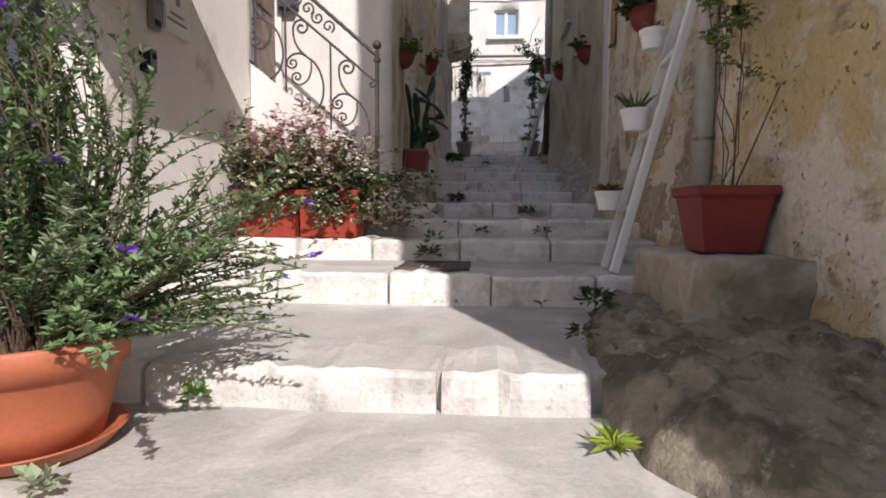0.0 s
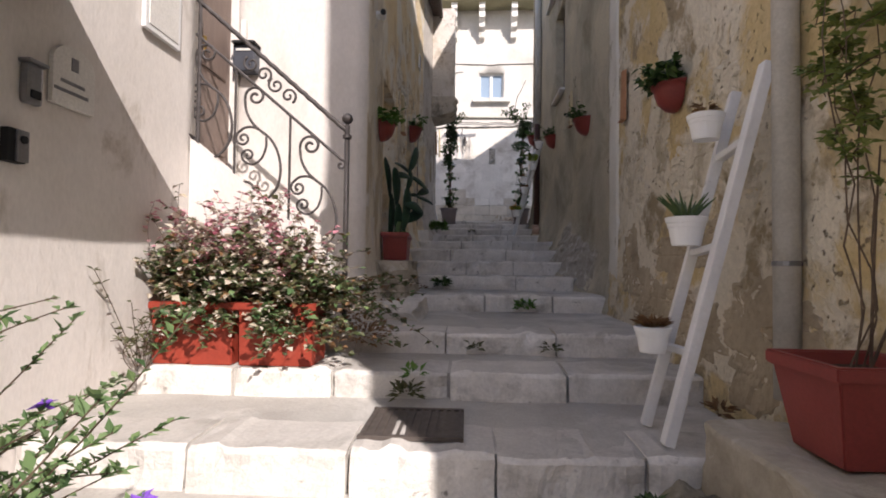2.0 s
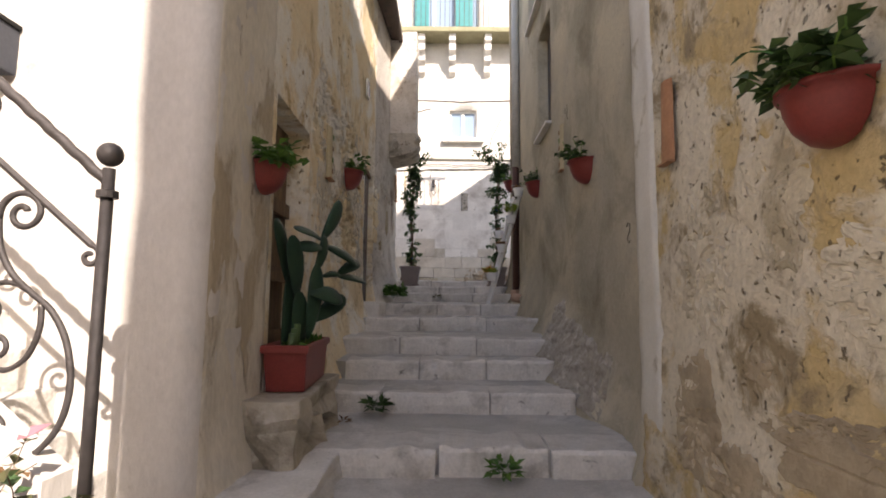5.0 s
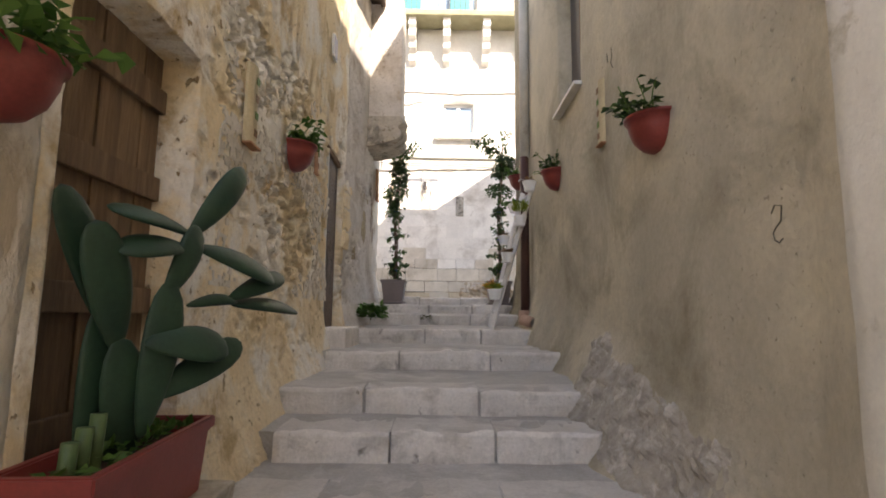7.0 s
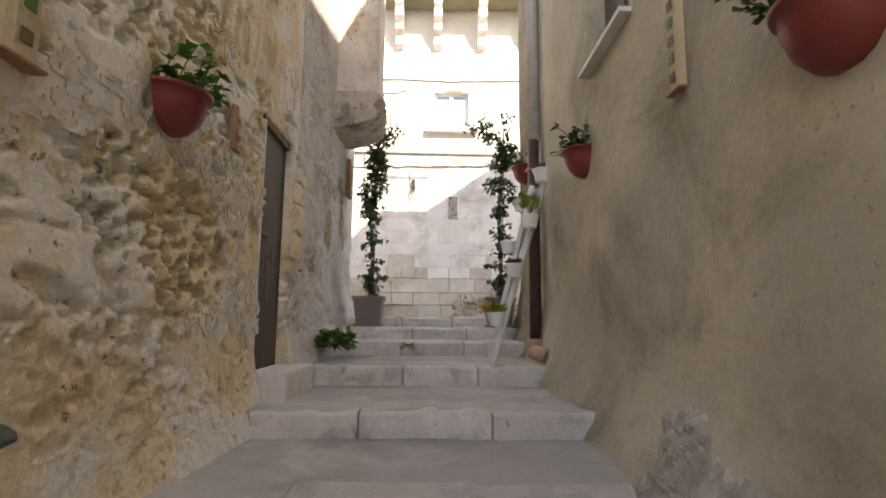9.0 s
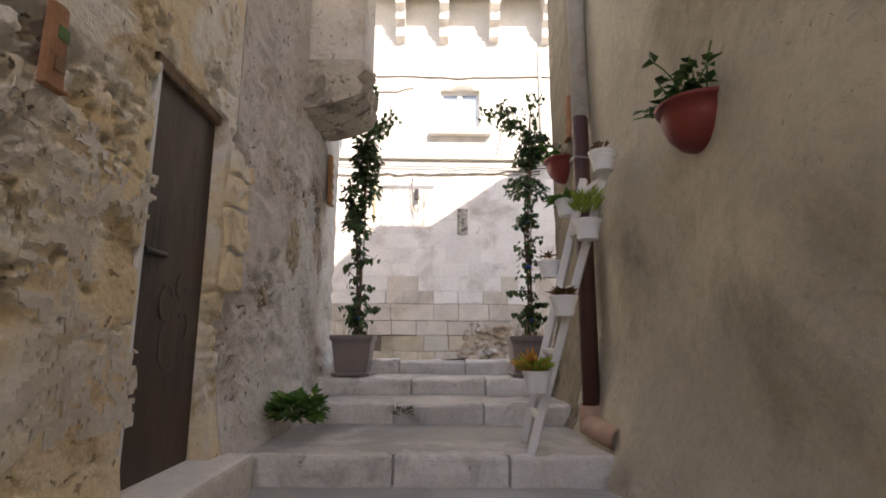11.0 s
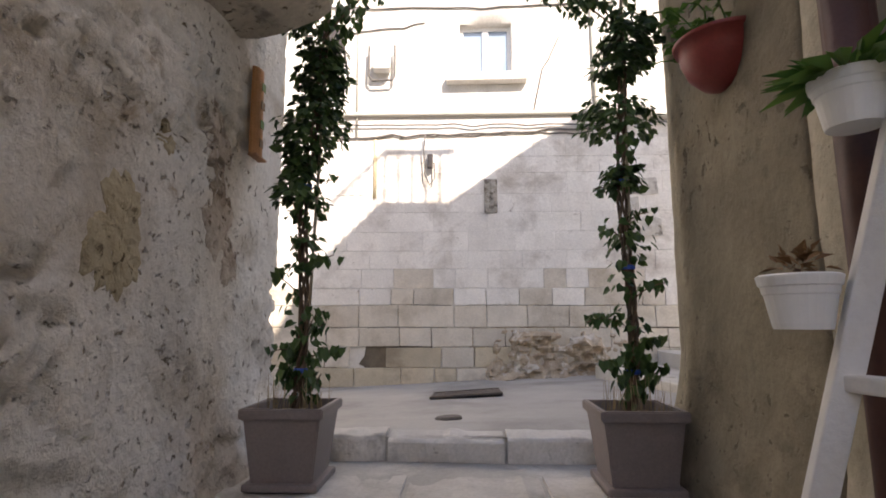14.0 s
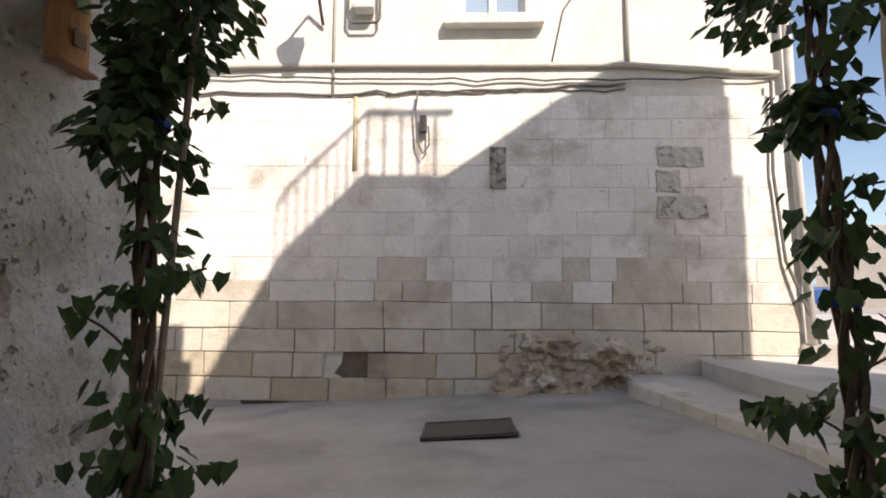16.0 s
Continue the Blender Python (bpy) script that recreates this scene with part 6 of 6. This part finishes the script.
def white_pot(x, y, z, r, plant, label):
    """z is the rim; a ribbed white pot with a drip collar."""
    p = empty("white_pot", label, "plant pot", "white pots on the ladders")
    h = r * 1.45
    prof = [(0.0, -h), (r * 0.70, -h), (r * 0.74, -h * 0.9), (r * 0.88, -h * 0.36), (r * 0.92, -h * 0.34), (r * 0.95, -h * 0.2), (r * 1.0, -h * 0.18), (r * 1.06, 0), (r * 0.98, 0.004), (r * 0.9, -0.03), (0.0, -0.03)]
    part("pot", lathe(bmesh.new(), prof, 26, (x, y, z)), WHITE_POT, p, smooth=False)
    part("soil", soil_disc(bmesh.new(), x, y, z - 0.024, r * 0.9), SOIL, p)
    bm = bmesh.new()
    if plant == "aloe":
        for k in range(22):
            a = rnd.uniform(0, 6.28)
            d = Vector((math.cos(a) * rnd.uniform(0.3, 1), math.sin(a) * rnd.uniform(0.3, 1), 1.0)).normalized()
            b0 = Vector((x, y, z - 0.02)) + Vector((d.x, d.y, 0)) * 0.02
            tube(bm, [b0, b0 + d * 0.09, b0 + d * 0.17 + Vector((d.x, d.y, 0)) * 0.02], 0.014, 5, 0.002)
        part("spiky_leaves", bm, ALOE, p)
    elif plant == "rosette":
        for k in range(90):
            d = around(0.5, 1.8)
            leaf(bm, Vector((x, y, z)) + Vector((d.x, d.y, 0)) * r * 0.6 * rnd.random(), d, rnd.uniform(0.04, 0.09), 0.35, 0.4)
        part("foliage", bm, LEAF_BROWN, p, "reddish brown succulent leaves")
    elif plant == "bright":
        for k in range(200):
            d = around(0.0, 1.0)
            leaf(bm, Vector((x, y, z + 0.05)) + Vector((d.x * r * 0.8, d.y * r * 0.8, 0.09 * rnd.random())), d * 0.5 + Vector((0, 0, 0.6)), rnd.uniform(0.04, 0.09), 0.16, 0.1)
        part("foliage", bm, LEAF_LIME, p, "feathery lime-green leaves")
    elif plant == "fern":
        for k in range(110):
            d = around(-0.1, 0.8)
            leaf(bm, Vector((x, y, z)) + Vector((d.x, d.y, 0)) * r * 0.7, d, rnd.uniform(0.07, 0.14), 0.3)
        part("foliage", bm, LEAF_GREEN, p)
    elif plant == "orange":
        for k in range(120):
            d = around(0.7, 2.0)
            leaf(bm, Vector((x - 0.02, y, z)) + Vector((d.x, d.y, 0)) * r * 0.8, d, rnd.uniform(0.06, 0.13), 0.22)
        part("foliage", bm, LEAF_LIME, p)
        bm = bmesh.new()
        for k in range(60):
            d = around(0.3, 1.6) + Vector((-0.5, -0.2, 0))
            leaf(bm, Vector((x - 0.03, y, z)), d, rnd.uniform(0.09, 0.17), 0.2)
        part("foliage", bm, LEAF_ORANGE, p, "orange tinged leaves")
    else:
        clump(bm, (x, y, z + 0.02), r * 0.7, 40, 0.04)
        part("foliage", bm, LEAF_BROWN if plant == "dry" else LEAF_GREEN, p)
    return p


ladder(((0.88, 3.60, 1.05), (0.89, 3.93, 1.05)), ((1.35, 3.58, 2.90), (1.33, 3.84, 2.84)), (0.24, 0.52, 0.80), "old white-painted wooden ladder leaning on the peeling wall")
white_pot(0.86, 3.74, 1.60, 0.088, "rosette", "white plastic pot with brown succulent on a ladder rung")
white_pot(1.03, 3.74, 2.16, 0.098, "aloe", "white plastic pot with spiky aloe on a ladder rung")
white_pot(1.13, 3.74, 2.69, 0.088, "dry", "white plastic pot with dry stems on a ladder rung")
ladder(((0.90, 11.97, 2.535), (0.91, 12.30, 2.55)), ((1.42, 11.80, 4.40), (1.345, 12.10, 4.38)), (0.12, 0.34, 0.56, 0.78, 0.94), "worn white wooden ladder hung with pots beside the drainpipe")
for x, y, z, r, kind, lb in ((1.37, 11.74, 4.45, 0.088, "dry", "white pot with bare soil on the ladder top"), (1.24, 11.70, 3.985, 0.086, "bright", "white pot with feathery lime plant on the ladder"),
                             (1.23, 12.18, 4.245, 0.080, "fern", "white pot with fern leaves on the ladder"), (1.10, 12.22, 3.80, 0.08, "dry", "white pot with small dry plant on the ladder"),
                             (1.085, 11.74, 3.51, 0.084, "rosette", "white pot with brown succulent on the ladder"), (0.93, 11.86, 3.05, 0.09, "orange", "white pot with orange and yellow leaves on the ladder")):
    white_pot(x, y, z, r, kind, lb)

# drainpipes of the alley
d1 = empty("drainpipe", "cream drainpipe with a joint on the peeling wall", "drainpipe")
part("pipe", tube(bmesh.new(), [(1.40, 3.52, 1.3), (1.40, 3.52, 10.2)], 0.058, 14), PIPE_WHITE, d1, smooth=True)
part("joint", lathe(bmesh.new(), [(0.058, -0.012), (0.063, -0.01), (0.063, 0.01), (0.058, 0.012)], 16, (1.40, 3.52, 1.93)), STEEL, d1)
d5 = empty("drainpipe", "drainpipe, cream above and brown below, with a clay outlet", "drainpipe")
part("upper_pipe", tube(bmesh.new(), [(1.43, 12.43, 4.98), (1.44, 12.50, 9.9)], 0.07, 14), PIPE_WHITE, d5, smooth=True)
part("lower_pipe", tube(bmesh.new(), [(1.41, 12.38, 2.66), (1.42, 12.42, 4.99)], 0.064, 14), PIPE_BROWN, d5, smooth=True)
part("bracket", tube(bmesh.new(), [(1.50, 12.32, 4.62), (1.34, 12.33, 4.64), (1.34, 12.45, 4.64)], 0.008, 5), STEEL, d5)
clay_pink = surf("pink clay outlet", (0.50, 0.34, 0.26), (0.42, 0.27, 0.20), 6, 0.8, 0.2)
part("collar", lathe(bmesh.new(), [(0.075, 0.10), (0.085, 0.09), (0.085, -0.08), (0.07, -0.1)], 16, (1.40, 12.37, 2.69)), clay_pink, d5, smooth=True)
ov = empty("clay_outlet", "short clay outlet pipe lying on the step", "pipe")
bm = bmesh.new()
ax0, ax1 = Vector((1.38, 12.28, 2.655)), Vector((1.46, 11.93, 2.62))
tube(bm, [ax0, ax1], 0.075, 16, cap=False)
tube(bm, [ax1, ax0.lerp(ax1, 0.3)], 0.062, 16, cap=False)
part("shell", bm, clay_pink, ov, smooth=True)


# ---- climbers in taupe pots at the head of the stair ----
def climber(x, y, z, lean, label, arch):
    p = empty("potted_climber", label, "potted plant", "climbers at the stair head")
    part("pot", square_pot(bmesh.new(), x, y, z + 0.03, 0.39, 0.39, 0.36, 0.78), GREY_POT, p)
    part("saucer", boxed(x - 0.185, x + 0.185, y - 0.185, y + 0.185, z, z + 0.035, 0.01), GREY_POT, p)
    part("soil", boxed(x - 0.15, x + 0.15, y - 0.15, y + 0.15, z + 0.2, z + 0.34), SOIL, p)
    ax = lambda t: Vector((x + lean[0] * t + 0.02 * math.sin(t * 9), y + lean[1] * t + 0.02 * math.cos(t * 7), z + 0.33 + t * 2.25))
    st, lf, br, dryg = bmesh.new(), bmesh.new(), bmesh.new(), bmesh.new()
    for s in range(4):
        ph = s * 1.6
        tube(st, [ax(k / 24) + Vector((0.022 * math.cos(k * 0.9 + ph), 0.022 * math.sin(k * 0.9 + ph), 0)) for k in range(25)], 0.011, 5, 0.006)
    tube(br, [ax(0) + Vector((0.03, 0.02, -0.1)), ax(1) + Vector((0.03, 0.02, 0.2))], 0.010, 6)
    for k in range(2000):
        t = rnd.random() ** 0.55
        if (t < 0.50 and rnd.random() < 0.80) or nz(t * 13, x, 7) < (-0.12 if t < 0.8 else -0.25):
            continue
        spread = 0.04 + 0.20 * abs(nz(t * 9, x, 3)) + (0.085 if t > 0.66 else 0.03)
        a = rnd.uniform(0, 6.28)
        c = ax(t) + Vector((math.cos(a), math.sin(a), 0)) * spread * rnd.uniform(0.3, 1.0) + Vector((nz(t * 7, x, 1.5), nz(t * 7, x, 4.5), 0)) * 0.10
        d = Vector((math.cos(a + rnd.uniform(-1, 1)), math.sin(a + rnd.uniform(-1, 1)), rnd.uniform(-1.3, 0.1)))
        heart(lf, c, d, rnd.uniform(0.032, 0.064), Vector((math.cos(a), math.sin(a), rnd.uniform(0, 1))))
    for q in range(13):
        t = (0.03, 0.05, 0.07, 0.10, 0.12, 0.15, 0.19, 0.26, 0.35, 0.40, 0.44, 0.52, 0.60)[q]
        a = q * 2.4 + x
        e = ax(t) + Vector((math.cos(a), math.sin(a) * 0.7, rnd.uniform(0.1, 0.9))) * rnd.uniform(0.12, 0.28)
        tw = branch(ax(t), e, 0.2, 5)
        tube(st, tw, 0.004, 3)
        for r in range(22 if t < 0.2 else 12):
            b = tw[rnd.randint(0, 5)] + around() * 0.05
            aa = rnd.uniform(0, 6.28)
            heart(lf, b, Vector((math.cos(aa) * 0.5, math.sin(aa) * 0.5, -0.8)), rnd.uniform(0.04, 0.07), Vector((math.cos(aa), math.sin(aa), 0.3)))
    for e, n in arch:
        path = branch(ax(0.97), e, 0.12, 10)
        tube(st, path, 0.006, 4)
        for r in range(n):
            aa = rnd.uniform(0, 6.28)
            heart(lf, path[rnd.randint(1, 10)] + around(-1, 0.6) * 0.09, Vector((math.cos(aa) * 0.5, math.sin(aa) * 0.5, -0.8)), rnd.uniform(0.04, 0.07), Vector((math.cos(aa), math.sin(aa), 0.3)))
    for k in range(50):
        b = Vector((x + rnd.uniform(-0.15, 0.15), y + rnd.uniform(-0.15, 0.15), z + 0.33))
        tube(dryg, [b, b + Vector((rnd.uniform(-0.03, 0.03), rnd.uniform(-0.03, 0.03), rnd.uniform(0.08, 0.22)))], 0.0022, 3, 0.001)
    part("stem", st, BARK, p, "twisted brown stems")
    part("cane", br, surf("pale cane", (0.40, 0.33, 0.24), (0.32, 0.26, 0.19), 9, 0.7, 0.2), p, "pale support cane")
    part("foliage", lf, LEAF_DARK, p, "dark heart-shaped leaves")
    part("dry_grass", dryg, surf("dry straw", (0.42, 0.33, 0.2), (0.34, 0.26, 0.15), 9, 0.8, 0), p, "dry straw stalks")
    for t in (0.1, 0.34, 0.55):
        tie = lathe(bmesh.new(), [(0.034, -0.012), (0.038, 0), (0.034, 0.012)], 12, tuple(ax(t)))
        part("tie", tie, surf("blue tie", (0.04, 0.10, 0.42), (0.03, 0.08, 0.35), 6, 0.5, 0), p, "blue plastic tie")
    return p


climber(-0.54, 13.80, 2.895, (0.03, 0.15), "taupe square pot with a tall dark-leaved climber tied to canes", (((-0.2, 13.85, 5.65), 70), ((-0.55, 13.9, 6.3), 60), ((-0.8, 14.0, 5.6), 80)))
climber(1.20, 13.80, 2.895, (0.06, 0.12), "taupe square pot with a tall dark-leaved climber by the corner", (((0.78, 13.9, 5.72), 90), ((1.35, 13.9, 5.9), 60), ((1.0, 13.95, 5.85), 70)))


# ---- weeds ----
def weed(x, y, z, r, count, size, material, label, width=0.5, name="weed"):
    bm = bmesh.new()
    clump(bm, (x, y, z + r * 0.6), r, count, size, 0.9, width)
    for v in bm.verts:
        v.co.z = max(v.co.z, z)
    return tagged(link(name, bm, material), label, "weed", kind="stuff")


weed(-0.72, 12.45, 2.60, 0.19, 300, 0.085, LEAF_GREEN, "leafy green weed growing from the wall foot", 0.8, "weed_plant")
weed(0.02, 12.86, 2.62, 0.07, 40, 0.05, LEAF_OLIVE, "small weed in the step joint")
weed(0.55, 6.68, 1.41, 0.09, 60, 0.07, LEAF_GREEN, "green weed in the step joint")
weed(-0.42, 7.72, 1.59, 0.10, 60, 0.08, LEAF_DARK, "dark green weed on the step")
weed(0.56, 5.0, 1.24, 0.06, 34, 0.05, LEAF_OLIVE, "small weed in the step joint")
weed(-0.02, 5.0, 1.24, 0.06, 30, 0.05, LEAF_OLIVE, "small weed in the step joint")
weed(-0.45, 4.22, 1.06, 0.09, 60, 0.06, LEAF_OLIVE, "seedling weed beside the drain cover")
weed(-0.40, 4.2, 1.2, 0.06, 18, 0.06, LEAF_GREEN, "seedling weed beside the drain cover")
weed(0.66, 3.05, 0.88, 0.10, 90, 0.06, LEAF_DARK, "dark weed at the foot of the ramp")
weed(0.47, 2.5, 0.84, 0.06, 40, 0.05, LEAF_OLIVE, "small weed at the ramp edge")
weed(-1.18, 2.02, 0.65, 0.05, 20, 0.06, LEAF_GREEN, "small weed by the large pot", 0.8)
weed(-1.28, 1.36, 0.63, 0.05, 24, 0.05, LEAF_SAGE, "small weed by the large pot", 0.8)
bm = bmesh.new()
for k in range(46):
    d = around(0.15, 0.9)
    leaf(bm, Vector((0.46, 1.80, 0.64)), d, rnd.uniform(0.05, 0.12), 0.2)
tagged(link("grass_tuft", bm, LEAF_LIME), "bright green grass tuft at the ramp edge", "weed")
weed(0.36, 3.30, 0.86, 0.02, 8, 0.05, LEAF_OLIVE, "tiny weed below the step")
weed(1.30, 3.95, 1.08, 0.06, 30, 0.06, LEAF_BROWN, "dry weed under the ladder")
weed(-0.93, 5.05, 1.42, 0.14, 80, 0.05, LEAF_BROWN, "dry brown weeds beside the railing post")
weed(-0.88, 4.86, 1.23, 0.22, 220, 0.05, LEAF_BROWN, "dry brown weeds sprawling beside the planters")
weed(-0.62, 7.35, 1.6, 0.03, 12, 0.05, LEAF_BROWN, "dry leaves on the step")

# faded scrawl on the grey wall
sc = empty("wall_scrawl", "faded dark scrawl on the grey rendered wall", "graffiti")
for pts in ([(7.12, 3.14), (7.13, 3.08), (7.16, 3.06), (7.18, 3.04), (7.175, 3.01), (7.15, 2.995), (7.125, 3.01)], [(7.12, 3.14), (7.16, 3.15), (7.18, 3.12)],
            [(8.96, 4.80), (8.94, 4.72), (8.97, 4.68), (8.93, 4.62)], [(9.06, 4.8), (9.05, 4.72)]):
    part("stroke", tube(bmesh.new(), [(1.5 - right_far(a - 6.62, b) - 0.002, a, b) for a, b in pts], 0.003, 4), surf("charcoal", (0.10, 0.095, 0.085), (0.14, 0.13, 0.11), 20, 0.9, 0), sc)


def settle():
    """Bring each Empty to the foot of its thing."""
    for ob in list(scene.collection.objects):
        if ob.type == "EMPTY" and ob.children and ob.matrix_basis == Matrix.Identity(4):
            pts = [c.matrix_basis @ Vector(q) for c in ob.children for q in c.bound_box]
            base = Vector(((min(p.x for p in pts) + max(p.x for p in pts)) / 2, (min(p.y for p in pts) + max(p.y for p in pts)) / 2, min(p.z for p in pts)))
            ob.location = base
            for c in ob.children:
                c.matrix_basis = Matrix.Translation(-base) @ c.matrix_basis


for sub, owner in (("soil", ("pot", "box", "bowl")), ("knob", ("post",)), ("collar", ("post",)), ("tie", ("cane",)), ("painted_mark", ("shell",)), ("door_handle", ("leaf",)), ("panel", ("leaf",)), ("lens", ("body", "face")), ("flower", ("foliage",)), ("button", ("plate",)), ("slot", ("body",)), ("emblem", ("slab",)), ("letter_bar", ("slab",)), ("lantern", ("arm",)), ("joint", ("pipe",))):
    for ob in list(scene.collection.objects):
        if ob.parent and ob.parent.type == "EMPTY" and ob.name.split(".")[0] == sub:
            mates = [c for c in ob.parent.children if c.name.split(".")[0] in owner]
            if mates:
                ob.parent = mates[0]
settle()
for ob in scene.collection.objects:
    if ob.parent and ob.name.split(".")[0] in ("foliage", "flower", "dry_grass", "stem", "spiky_leaves"):
        ob["kind"] = "stuff"
